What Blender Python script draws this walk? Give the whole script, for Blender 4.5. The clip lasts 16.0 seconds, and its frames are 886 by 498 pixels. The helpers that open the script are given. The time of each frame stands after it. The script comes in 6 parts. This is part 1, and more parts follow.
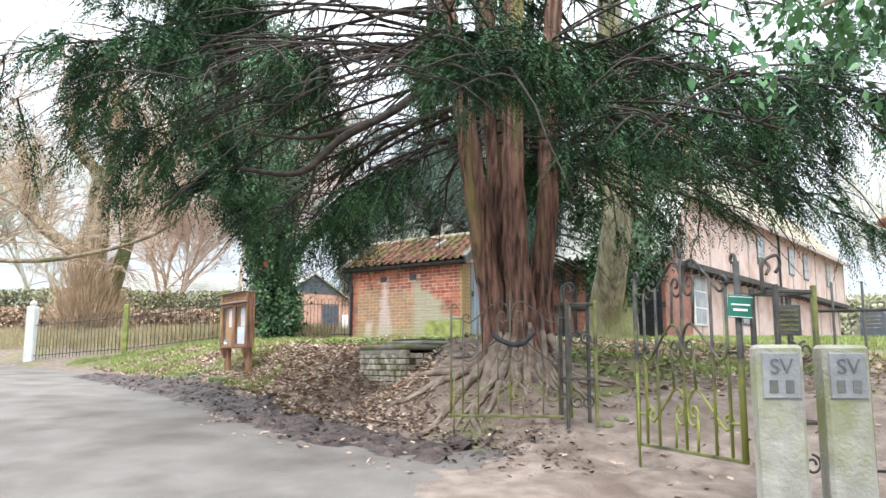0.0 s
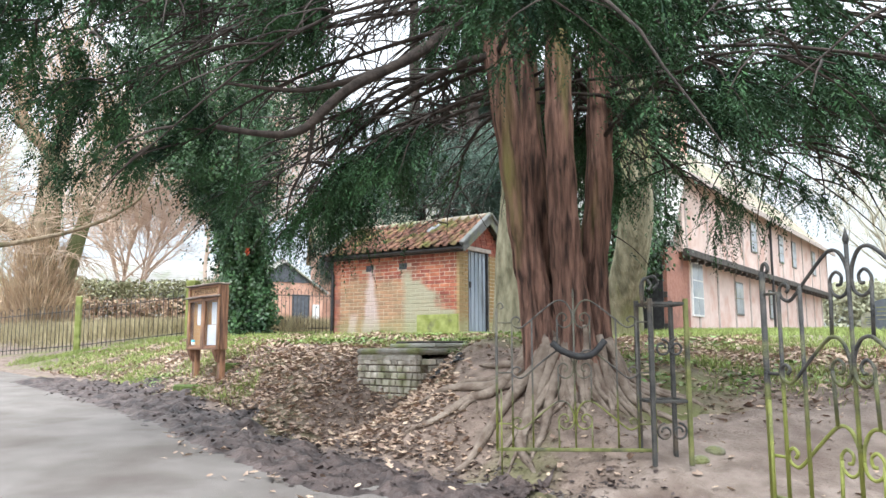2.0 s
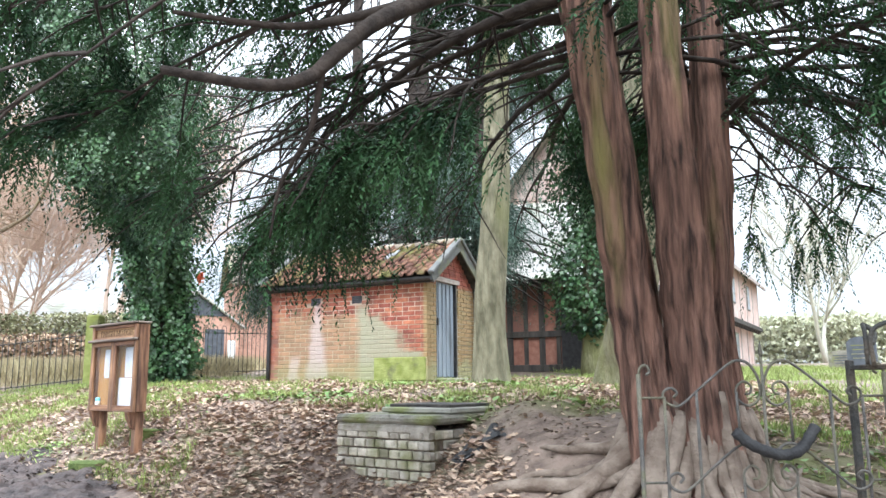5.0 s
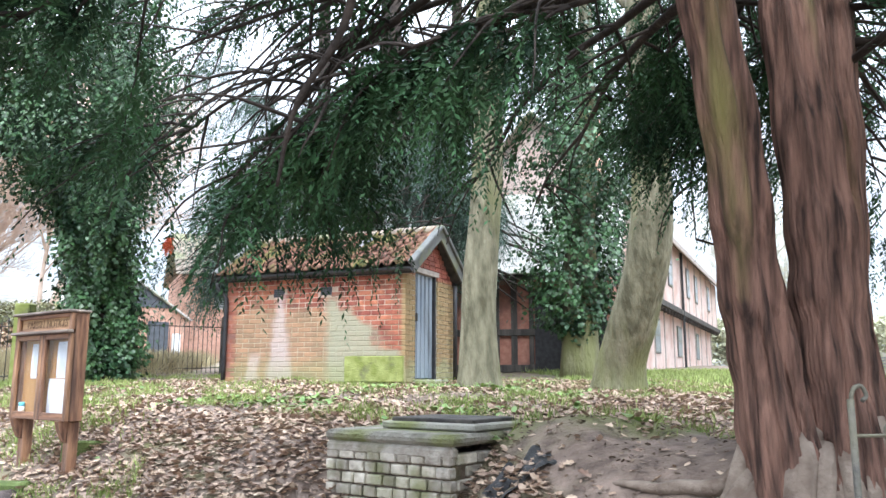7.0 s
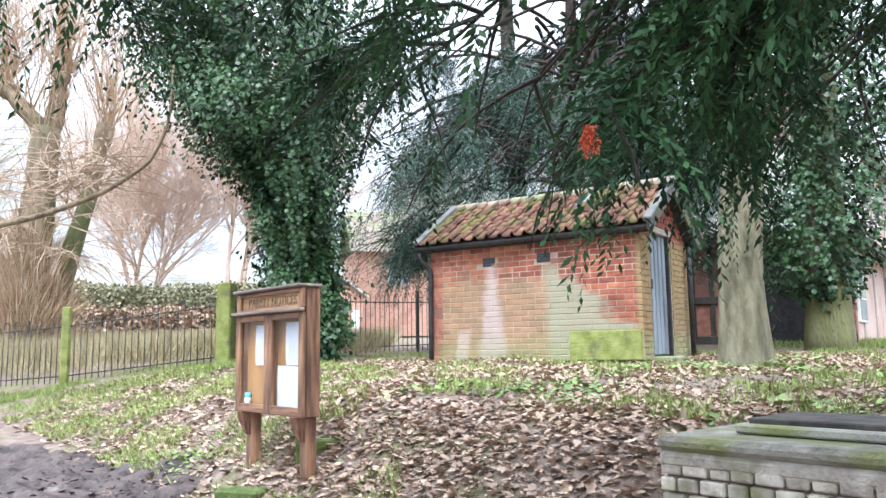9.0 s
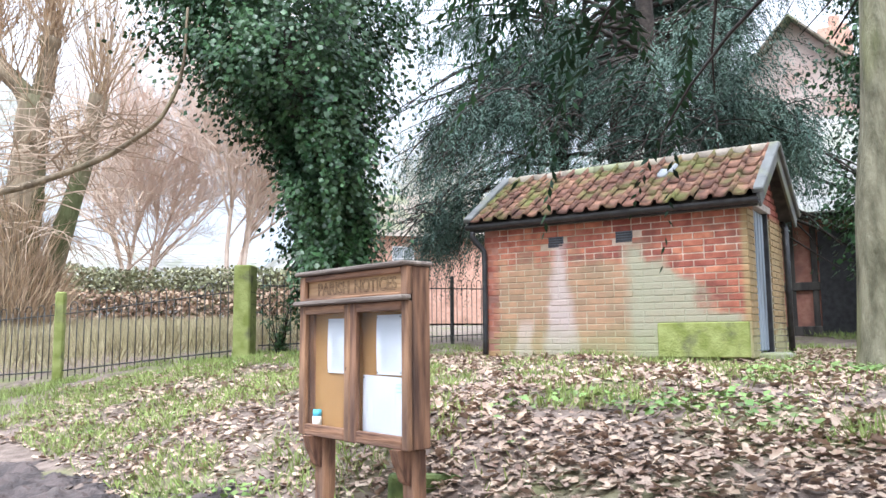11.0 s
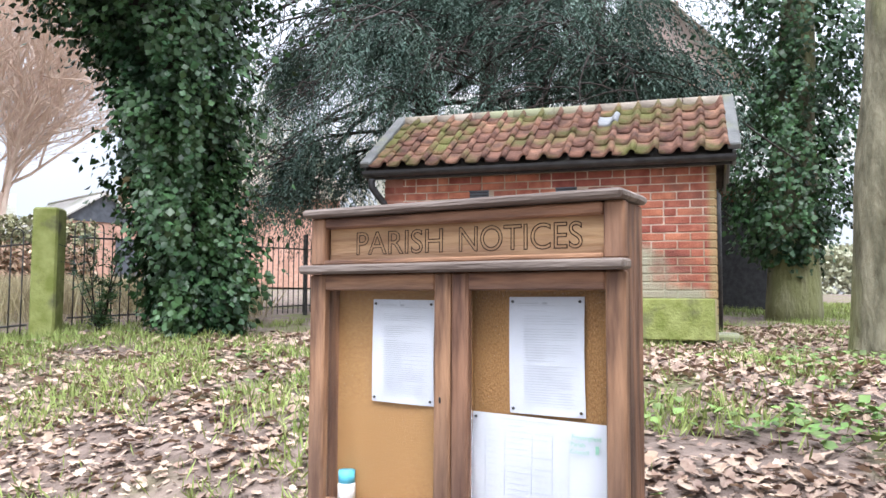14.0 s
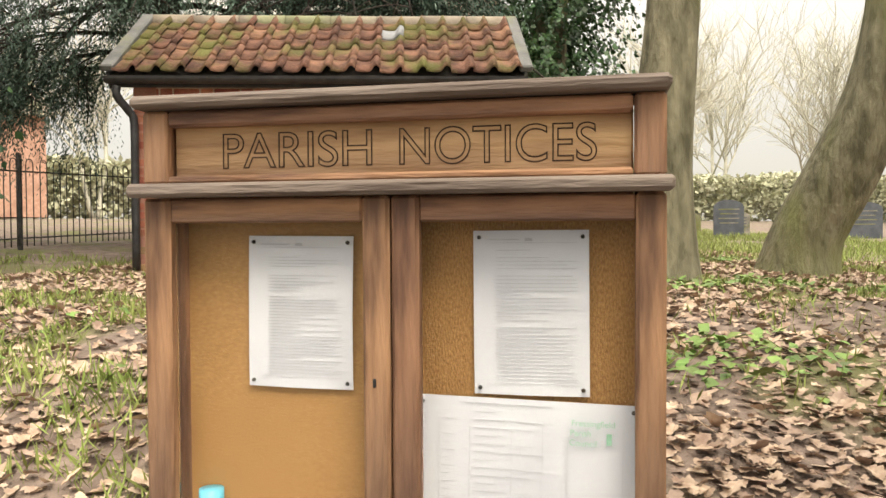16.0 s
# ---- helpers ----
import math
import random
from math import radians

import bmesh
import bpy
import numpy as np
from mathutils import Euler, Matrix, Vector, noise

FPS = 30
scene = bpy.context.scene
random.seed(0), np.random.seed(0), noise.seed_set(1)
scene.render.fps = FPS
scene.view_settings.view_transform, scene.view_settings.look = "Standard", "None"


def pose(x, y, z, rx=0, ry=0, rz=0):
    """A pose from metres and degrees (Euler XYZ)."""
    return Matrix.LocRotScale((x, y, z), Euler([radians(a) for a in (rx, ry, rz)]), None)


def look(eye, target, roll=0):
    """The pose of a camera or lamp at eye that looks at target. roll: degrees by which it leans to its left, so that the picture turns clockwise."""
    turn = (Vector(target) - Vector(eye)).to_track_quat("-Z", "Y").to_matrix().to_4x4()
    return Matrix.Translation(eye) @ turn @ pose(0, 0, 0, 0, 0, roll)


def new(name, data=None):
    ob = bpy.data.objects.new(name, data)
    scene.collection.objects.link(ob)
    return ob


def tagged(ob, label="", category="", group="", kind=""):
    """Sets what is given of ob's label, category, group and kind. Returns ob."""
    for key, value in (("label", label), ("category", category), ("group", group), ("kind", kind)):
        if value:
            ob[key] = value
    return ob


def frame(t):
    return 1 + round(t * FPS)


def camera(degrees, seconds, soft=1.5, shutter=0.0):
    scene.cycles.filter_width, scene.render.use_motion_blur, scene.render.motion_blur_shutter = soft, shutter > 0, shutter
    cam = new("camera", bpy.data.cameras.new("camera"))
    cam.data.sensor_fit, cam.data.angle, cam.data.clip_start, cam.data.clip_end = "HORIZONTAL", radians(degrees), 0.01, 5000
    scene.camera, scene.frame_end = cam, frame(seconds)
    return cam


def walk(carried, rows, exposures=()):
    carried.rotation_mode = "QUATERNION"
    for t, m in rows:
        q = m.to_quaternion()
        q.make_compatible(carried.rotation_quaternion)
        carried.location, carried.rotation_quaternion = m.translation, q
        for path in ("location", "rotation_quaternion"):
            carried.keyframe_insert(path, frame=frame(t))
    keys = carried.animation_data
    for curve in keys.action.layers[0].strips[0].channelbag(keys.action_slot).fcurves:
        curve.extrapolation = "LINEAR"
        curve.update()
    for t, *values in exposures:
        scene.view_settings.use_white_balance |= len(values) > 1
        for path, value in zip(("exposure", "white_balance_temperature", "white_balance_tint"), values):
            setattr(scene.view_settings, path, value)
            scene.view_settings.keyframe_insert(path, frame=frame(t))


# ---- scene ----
cam = camera(59.6, 16.0)
METRES, EYE, TILT, LEAN, TURN = 12.2, 1.5, 0.0, 0.0, 0.0
ROWS = [
    (0.0, 0.0, 0.0, 0.0, -0.02, 8.31, -0.12),
    (0.5, -0.0098, 0.0379, 0.0054, -0.95, 7.99, 0.0),
    (1.0, -0.0244, 0.0711, 0.0068, -1.88, 7.59, 0.11),
    (1.5, -0.0365, 0.1043, 0.0113, -2.43, 7.37, 0.12),
    (2.0, -0.0457, 0.14, 0.0175, -2.58, 7.38, 0.15),
    (2.5, -0.0609, 0.1742, 0.0194, -2.73, 7.6, 0.24),
    (3.0, -0.0735, 0.2057, 0.0243, -2.95, 8.06, 0.28),
    (3.5, -0.0817, 0.2424, 0.0291, -3.57, 8.66, 0.4),
    (4.0, -0.0934, 0.2746, 0.0293, -4.48, 9.39, 0.25),
    (4.5, -0.1022, 0.3044, 0.0343, -6.87, 9.69, 0.46),
    (7.0, -0.1296, 0.4379, 0.0461, -13.17, 9.47, -0.11),
    (7.5, -0.1438, 0.4705, 0.0476, -8.48, 8.14, 0.36),
    (8.0, -0.1553, 0.5012, 0.0482, -4.98, 7.56, 0.99),
    (8.5, -0.1671, 0.5333, 0.052, -2.22, 7.88, 0.88),
    (9.0, -0.1857, 0.5644, 0.0526, -1.54, 7.5, 0.7),
    (9.5, -0.2006, 0.5943, 0.053, -1.51, 6.94, 0.61),
    (10.0, -0.2147, 0.6265, 0.0571, -1.48, 6.66, 0.48),
    (12.5, -0.2968, 0.7826, 0.0637, -6.43, 5.97, 0.35),
    (13.0, -0.3074, 0.8119, 0.0671, -9.12, 5.31, -0.05),
    (13.5, -0.3212, 0.84, 0.0679, -13.8, 4.59, -0.41),
    (14.0, -0.3301, 0.8625, 0.0691, -18.62, 3.79, -0.31),
    (14.5, -0.3329, 0.8851, 0.0698, -23.19, 3.32, -0.13),
    (15.0, -0.3374, 0.9016, 0.0704, -29.52, 2.08, 0.08),
    (15.5, -0.3426, 0.9159, 0.0712, -35.29, -0.15, 0.41),
    (16.0, -0.339, 0.9272, 0.0703, -38.4, -1.55, 0.3),
]
EXPOSURES = [(0.0, 1.48, 6250, 7), (4.5, 1.72, 6000, 7), (7.0, 1.74, 5850, 8), (10.0, 1.64, 5800, 10), (13.0, 1.46, 5800, 10), (14.5, 1.4, 6300, 15), (15.4, 1.28, 7200, 13), (16.0, 1.15, 8000, 10)]
walk(cam, [(t, pose(0, 0, EYE, TILT, LEAN, TURN) @ pose(METRES * x, METRES * y, METRES * z, 90 + pitch, roll, yaw)) for t, x, y, z, yaw, pitch, roll in ROWS], EXPOSURES)

# ---- light: overcast day ----
SUN_EL, SUN_AZ = radians(56), radians(195)
world = bpy.data.worlds.new("overcast_sky")
scene.world = world
world.use_nodes = True
wn, wl = world.node_tree.nodes, world.node_tree.links
sky = wn.new("ShaderNodeTexSky")
sky.sky_type, sky.sun_disc, sky.sun_elevation, sky.sun_rotation = "NISHITA", False, SUN_EL, SUN_AZ
sky_back = wn["Background"]
sky_back.inputs["Strength"].default_value = 0.1
cloud_back = wn.new("ShaderNodeBackground")
cloud_noise = wn.new("ShaderNodeTexNoise")
cloud_noise.inputs["Scale"].default_value, cloud_noise.inputs["Detail"].default_value = 2.2, 5
cloud_ramp = wn.new("ShaderNodeValToRGB")
cloud_ramp.color_ramp.elements[0].position, cloud_ramp.color_ramp.elements[0].color = 0.3, (0.80, 0.84, 0.90, 1)
cloud_ramp.color_ramp.elements[1].position, cloud_ramp.color_ramp.elements[1].color = 0.75, (0.97, 0.98, 1.0, 1)
wl.new(cloud_noise.outputs["Fac"], cloud_ramp.inputs["Fac"])
wl.new(cloud_ramp.outputs["Color"], cloud_back.inputs["Color"])
sky_dir = wn.new("ShaderNodeTexCoord")
sky_sep = wn.new("ShaderNodeSeparateXYZ")
wl.new(sky_dir.outputs["Generated"], sky_sep.inputs[0])
sky_rise = wn.new("ShaderNodeMapRange")
sky_rise.inputs["To Min"].default_value, sky_rise.inputs["To Max"].default_value = 0.37, 2.4
sky_curve = wn.new("ShaderNodeMath")
sky_curve.operation = "POWER"
sky_curve.inputs[1].default_value = 1.6
wl.new(sky_sep.outputs["Z"], sky_curve.inputs[0])
wl.new(sky_curve.outputs[0], sky_rise.inputs["Value"])
wl.new(sky_rise.outputs["Result"], cloud_back.inputs["Strength"])
wl.new(sky.outputs["Color"], sky_back.inputs["Color"])
sky_mix = wn.new("ShaderNodeMixShader")
sky_mix.inputs["Fac"].default_value = 0.88
wl.new(sky_back.outputs[0], sky_mix.inputs[1])
wl.new(cloud_back.outputs[0], sky_mix.inputs[2])
wl.new(sky_mix.outputs[0], wn["World Output"].inputs["Surface"])
sun = new("sun", bpy.data.lights.new("sun", "SUN"))
sun.data.energy, sun.data.angle, sun.data.color = 1.2, radians(25), (1.0, 0.985, 0.96)
sun.matrix_world = look((0, 0, 30), Vector((0, 0, 30)) - Vector((math.sin(SUN_AZ) * math.cos(SUN_EL), math.cos(SUN_AZ) * math.cos(SUN_EL), math.sin(SUN_EL))))

# ---- materials ----
def mat(name, c1, c2, scale=8.0, rough=0.8, bump=0.3, fine=60.0, c3=None, s3=1.2, t3=(0.5, 0.62), metal=0.0, vary=0.0, island=False, stretch=(1, 1, 1), space="Position", spec=0.4, depth=0.02, sharp=0.15):
    """Two-scale procedural surface: grain between c1 and c2, blotches of c3, fine relief, and random value per piece."""
    m = bpy.data.materials.new(name)
    m.use_nodes = True
    n, l = m.node_tree.nodes, m.node_tree.links
    b = n["Principled BSDF"]
    b.inputs["Roughness"].default_value, b.inputs["Metallic"].default_value = rough, metal
    b.inputs["Specular IOR Level"].default_value = spec
    if space == "Object":
        co = n.new("ShaderNodeTexCoord").outputs["Object"]
    else:
        co = n.new("ShaderNodeNewGeometry").outputs["Position"]
    mp = n.new("ShaderNodeMapping")
    mp.inputs["Scale"].default_value = stretch
    l.new(co, mp.inputs["Vector"])

    def noise_node(s, d=4):
        t = n.new("ShaderNodeTexNoise")
        t.inputs["Scale"].default_value, t.inputs["Detail"].default_value = s, d
        l.new(mp.outputs["Vector"], t.inputs["Vector"])
        return t.outputs["Fac"]

    def mix(f, a, c, how="MIX"):
        x = n.new("ShaderNodeMix")
        x.data_type, x.blend_type = "RGBA", how
        for s, v in ((x.inputs["Factor"], f), (x.inputs["A"], a), (x.inputs["B"], c)):
            if hasattr(v, "is_linked"):
                l.new(v, s)
            else:
                s.default_value = v if isinstance(v, float) else (*v, 1)
        return x.outputs["Result"]

    def steps(f, lo, hi):
        r = n.new("ShaderNodeMapRange")
        r.inputs["From Min"].default_value, r.inputs["From Max"].default_value = lo, hi
        l.new(f, r.inputs["Value"])
        return r.outputs["Result"]

    col = mix(steps(noise_node(scale), 0.5 - sharp, 0.5 + sharp), c1, c2)
    if c3:
        col = mix(steps(noise_node(s3, 6), *t3), col, c3)
    if vary:
        if island:
            rnd = n.new("ShaderNodeNewGeometry").outputs["Random Per Island"]
        else:
            rnd = n.new("ShaderNodeObjectInfo").outputs["Random"]
        h = n.new("ShaderNodeHueSaturation")
        r = n.new("ShaderNodeMapRange")
        r.inputs["To Min"].default_value, r.inputs["To Max"].default_value = 1 - vary, 1 + vary
        l.new(rnd, r.inputs["Value"])
        l.new(r.outputs["Result"], h.inputs["Value"])
        h2 = n.new("ShaderNodeMapRange")
        h2.inputs["To Min"].default_value, h2.inputs["To Max"].default_value = 0.5 - 0.03 * vary, 0.5 + 0.03 * vary
        l.new(rnd, h2.inputs["Value"])
        l.new(h2.outputs["Result"], h.inputs["Hue"])
        l.new(col, h.inputs["Color"])
        col = h.outputs["Color"]
    l.new(col, b.inputs["Base Color"])
    if bump:
        bp = n.new("ShaderNodeBump")
        bp.inputs["Strength"].default_value, bp.inputs["Distance"].default_value = bump, depth
        l.new(noise_node(fine, 6), bp.inputs["Height"])
        l.new(bp.outputs["Normal"], b.inputs["Normal"])
    return m


M_SOIL = mat("soil", (0.125, 0.092, 0.074), (0.25, 0.19, 0.155), 7.0, 0.95, 1.0, 30, (0.15, 0.155, 0.06), 0.9, (0.5, 0.66))
M_ROAD = mat("worn_asphalt", (0.172, 0.154, 0.14), (0.23, 0.208, 0.192), 1.6, 0.93, 0.8, 110, (0.135, 0.115, 0.103), 1.3, (0.47, 0.7), spec=0.2)
M_PATH = mat("trodden_dirt", (0.16, 0.12, 0.098), (0.28, 0.225, 0.19), 5, 0.9, 0.9, 40, (0.14, 0.10, 0.08), 1.3, (0.5, 0.68))
M_MUD = mat("churned_mud", (0.028, 0.020, 0.019), (0.10, 0.073, 0.066), 5, 0.6, 1.0, 26, (0.15, 0.12, 0.105), 1.6, (0.6, 0.78))
M_LITTER = mat("fallen_leaves", (0.30, 0.20, 0.145), (0.50, 0.385, 0.295), 14, 0.8, 0.3, 80, vary=0.32, island=True)
M_GRASS = mat("winter_grass", (0.17, 0.225, 0.055), (0.31, 0.365, 0.115), 3, 0.7, 0, vary=0.4, island=True)
M_DRYGRASS = mat("dry_grass", (0.30, 0.25, 0.14), (0.42, 0.36, 0.22), 2, 0.8, 0, vary=0.3, island=True)
M_YEWLEAF = mat("yew_needles", (0.009, 0.030, 0.014), (0.058, 0.128, 0.050), 2.4, 0.7, 0, vary=0.4, island=True, spec=0.25)
M_CYPRESS = mat("grey_green_sprays", (0.036, 0.072, 0.052), (0.09, 0.145, 0.105), 1.6, 0.6, 0, vary=0.45, island=True)
M_IVY = mat("ivy_leaves", (0.018, 0.05, 0.02), (0.064, 0.13, 0.045), 2.5, 0.4, 0, vary=0.38, island=True)
M_HOLLY = mat("holly_leaves", (0.04, 0.13, 0.045), (0.09, 0.21, 0.07), 3, 0.4, 0, vary=0.35, island=True)
M_WEED = mat("ground_ivy", (0.10, 0.18, 0.04), (0.21, 0.30, 0.08), 4, 0.55, 0, vary=0.4, island=True)
M_YEWBARK = mat("yew_bark", (0.04, 0.023, 0.018), (0.30, 0.168, 0.125), 24, 0.95, 1.0, 34, (0.21, 0.18, 0.065), 2.8, (0.54, 0.68), stretch=(1, 1, 0.1), depth=0.06, sharp=0.17)
M_LIMB = mat("dark_limb_bark", (0.025, 0.019, 0.016), (0.06, 0.046, 0.038), 12, 0.95, 0.6, 40)
M_ROOT = mat("root_bark", (0.15, 0.11, 0.085), (0.29, 0.235, 0.19), 9, 0.9, 0.9, 30)
M_PALEBARK = mat("mossy_pale_bark", (0.105, 0.098, 0.06), (0.265, 0.245, 0.165), 9, 0.92, 1.0, 22, (0.19, 0.195, 0.085), 1.6, (0.48, 0.64), stretch=(1, 1, 0.3), depth=0.05)
M_GREYBARK = mat("bare_bark", (0.27, 0.21, 0.16), (0.42, 0.34, 0.27), 4, 0.9, 0.6, 20, (0.11, 0.10, 0.05), 0.8)
M_TWIG = mat("twigs", (0.33, 0.24, 0.17), (0.46, 0.35, 0.26), 2, 0.9, 0)
# copper-brown twigs with haze mixed into the colour as extra paleness
M_COPPER = mat("haze_paled_copper_twigs", (0.56, 0.43, 0.345), (0.68, 0.55, 0.46), 2, 0.9, 0)
M_POLLARD = mat("pollard_bark", (0.15, 0.115, 0.075), (0.31, 0.24, 0.16), 7, 0.92, 1.0, 18, (0.10, 0.11, 0.045), 1.1, (0.5, 0.64), stretch=(1, 1, 0.3), depth=0.06)
M_SHOOT = mat("golden_shoots", (0.36, 0.25, 0.155), (0.52, 0.39, 0.27), 2, 0.85, 0, vary=0.25, island=True)
# distance haze is put into these pale twig colours
M_HAZETWIG = mat("haze_paled_twigs", (0.46, 0.45, 0.38), (0.56, 0.55, 0.46), 2, 0.95, 0)
M_MORTAR = mat("lime_mortar", (0.50, 0.45, 0.38), (0.64, 0.59, 0.51), 9, 0.95, 0.5, 60, (0.36, 0.36, 0.22), 1.4)
M_WOOD = mat("weathered_oak", (0.12, 0.06, 0.038), (0.38, 0.205, 0.118), 30, 0.6, 0.6, 60, (0.10, 0.07, 0.06), 5.0, (0.55, 0.70), vary=0.18, stretch=(1, 1, 0.12), space="Object")
M_WOODH = mat("weathered_oak_rail", (0.12, 0.06, 0.038), (0.40, 0.215, 0.12), 30, 0.6, 0.6, 60, (0.10, 0.07, 0.06), 5.0, (0.55, 0.70), vary=0.18, stretch=(0.12, 1, 1), space="Object")
M_GREYWOOD = mat("silvered_oak", (0.17, 0.135, 0.115), (0.33, 0.27, 0.225), 26, 0.8, 0.7, 60, (0.12, 0.09, 0.075), 6, (0.5, 0.66), stretch=(0.12, 1, 1), space="Object")
M_TANWOOD = mat("sun_bleached_oak_panel", (0.26, 0.145, 0.072), (0.53, 0.34, 0.175), 26, 0.65, 0.5, 60, (0.17, 0.10, 0.065), 4.0, (0.50, 0.68), stretch=(0.12, 1, 1), space="Object")
M_DEBRIS = mat("twig_debris", (0.09, 0.06, 0.045), (0.24, 0.18, 0.14), 20, 0.9, 0, vary=0.5, island=True)
M_MOSS = mat("dark_moss", (0.07, 0.10, 0.03), (0.15, 0.19, 0.06), 9, 0.95, 0.6, 60)
M_PLY = mat("backing_board", (0.32, 0.172, 0.066), (0.39, 0.22, 0.085), 240, 0.7, 0.1, 260, (0.34, 0.185, 0.07), 2.0, stretch=(0.5, 1, 1), space="Object")
M_HESSIAN = mat("hessian", (0.25, 0.122, 0.041), (0.39, 0.215, 0.08), 330, 0.9, 0.35, 300, (0.38, 0.21, 0.08), 3.0, stretch=(1, 1, 0.4), space="Object")
M_PAPER = mat("paper", (0.55, 0.57, 0.62), (0.63, 0.65, 0.69), 4, 0.7, 0.1, 12)
M_INK = mat("printed_ink", (0.42, 0.44, 0.48), (0.52, 0.54, 0.57), 30, 0.8, 0)
M_CARVE = mat("carved_groove_shade", (0.035, 0.02, 0.014), (0.06, 0.035, 0.022), 30, 0.9, 0)
M_GREENINK = mat("green_ink", (0.25, 0.5, 0.36), (0.3, 0.55, 0.42), 30, 0.8, 0)
M_IRON = mat("old_iron", (0.035, 0.036, 0.036), (0.075, 0.072, 0.066), 12, 0.65, 0.5, 70, (0.11, 0.085, 0.06), 4, (0.55, 0.68))
M_MOSSIRON = mat("algae_iron", (0.11, 0.12, 0.04), (0.22, 0.225, 0.085), 10, 0.85, 0.5, 60, (0.07, 0.07, 0.05), 5, (0.5, 0.64))
def algae_stained(m, low, high):
    """Yellow-green algae that covers old iron up to an uneven line above its thing's foot."""
    n, l = m.node_tree.nodes, m.node_tree.links
    tc = n.new("ShaderNodeTexCoord")
    sep = n.new("ShaderNodeSeparateXYZ")
    l.new(tc.outputs["Object"], sep.inputs[0])
    ns = n.new("ShaderNodeTexNoise")
    ns.inputs["Scale"].default_value, ns.inputs["Detail"].default_value = 5.0, 5
    l.new(tc.outputs["Object"], ns.inputs["Vector"])
    ad = n.new("ShaderNodeMath")
    ad.operation = "MULTIPLY_ADD"
    ad.inputs[1].default_value = 1.5
    l.new(ns.outputs["Fac"], ad.inputs[0])
    l.new(sep.outputs["Z"], ad.inputs[2])
    r = n.new("ShaderNodeMapRange")
    r.inputs["From Min"].default_value, r.inputs["From Max"].default_value = high + 0.75, low + 0.75
    l.new(ad.outputs[0], r.inputs["Value"])
    x = n.new("ShaderNodeMix")
    x.data_type = "RGBA"
    l.new(r.outputs["Result"], x.inputs["Factor"])
    l.new(n["Principled BSDF"].inputs["Base Color"].links[0].from_socket, x.inputs["A"])
    x.inputs["B"].default_value = (0.235, 0.255, 0.06, 1)
    l.new(x.outputs["Result"], n["Principled BSDF"].inputs["Base Color"])
    return m


M_GATEIRON = algae_stained(mat("gate_iron", (0.028, 0.029, 0.030), (0.075, 0.07, 0.064), 12, 0.6, 0.5, 70, (0.10, 0.09, 0.07), 4, (0.55, 0.68)), 0.3, 0.85)
M_DRYGATEIRON = algae_stained(mat("gate_iron_dry", (0.055, 0.052, 0.048), (0.12, 0.11, 0.10), 12, 0.65, 0.5, 70, (0.14, 0.13, 0.09), 4, (0.5, 0.64)), 0.02, 0.5)
# black paint, and on the barn the darkness inside the doorway
M_BLACK = mat("black_paint_and_dark_opening", (0.018, 0.018, 0.02), (0.04, 0.04, 0.042), 12, 0.45, 0.3, 50)
M_CONCRETE = mat("stained_concrete", (0.28, 0.275, 0.235), (0.41, 0.395, 0.35), 6, 0.9, 0.6, 40, (0.25, 0.27, 0.12), 2.2, (0.48, 0.66))
M_ALGAE = mat("green_algae", (0.20, 0.235, 0.055), (0.34, 0.37, 0.13), 6, 0.9, 0.6, 40, (0.13, 0.13, 0.07), 3.4, (0.58, 0.72))
M_PLATE = mat("grey_plate", (0.22, 0.23, 0.24), (0.30, 0.31, 0.32), 8, 0.6, 0.3, 50)
M_PLATELETTER = mat("raised_letters", (0.10, 0.105, 0.11), (0.16, 0.165, 0.17), 8, 0.6, 0)
M_SLATE = mat("dark_stone", (0.07, 0.08, 0.095), (0.11, 0.12, 0.14), 6, 0.5, 0.2, 40)
M_STONE = mat("lichened_stone", (0.16, 0.15, 0.12), (0.33, 0.31, 0.265), 7, 0.92, 0.9, 40, (0.19, 0.20, 0.085), 2.8, (0.48, 0.62))
M_PANTILE = mat("clay_pantile", (0.095, 0.05, 0.036), (0.255, 0.13, 0.085), 7, 0.9, 0.8, 40, (0.115, 0.11, 0.035), 2.2, (0.5, 0.64), vary=0.25)
M_LEAD = mat("grey_lead", (0.095, 0.097, 0.094), (0.16, 0.162, 0.155), 5, 0.7, 0.3, 40, (0.15, 0.155, 0.10), 3)
M_DOOR = mat("blue_grey_paint", (0.22, 0.26, 0.31), (0.32, 0.36, 0.41), 7, 0.6, 0.4, 60, (0.12, 0.13, 0.14), 3, (0.56, 0.7), stretch=(1, 1, 0.2))
M_PLASTER = mat("pink_plaster", (0.58, 0.45, 0.40), (0.68, 0.55, 0.50), 3, 0.9, 0.3, 40, (0.54, 0.37, 0.31), 1.5)
M_FARBRICK = mat("orange_brick", (0.52, 0.30, 0.22), (0.62, 0.39, 0.30), 9, 0.9, 0.4, 30, (0.46, 0.27, 0.2), 1.3)
M_OLDBRICK = mat("red_infill_brick", (0.28, 0.125, 0.09), (0.38, 0.19, 0.14), 9, 0.9, 0.5, 30, (0.22, 0.11, 0.085), 1.6)
M_TIMBER = mat("dark_timber", (0.035, 0.032, 0.03), (0.09, 0.08, 0.07), 8, 0.8, 0.5, 40, stretch=(1, 1, 0.2))
M_GREYTIMBER = mat("silvered_timber", (0.34, 0.29, 0.26), (0.46, 0.40, 0.36), 8, 0.85, 0.5, 40)
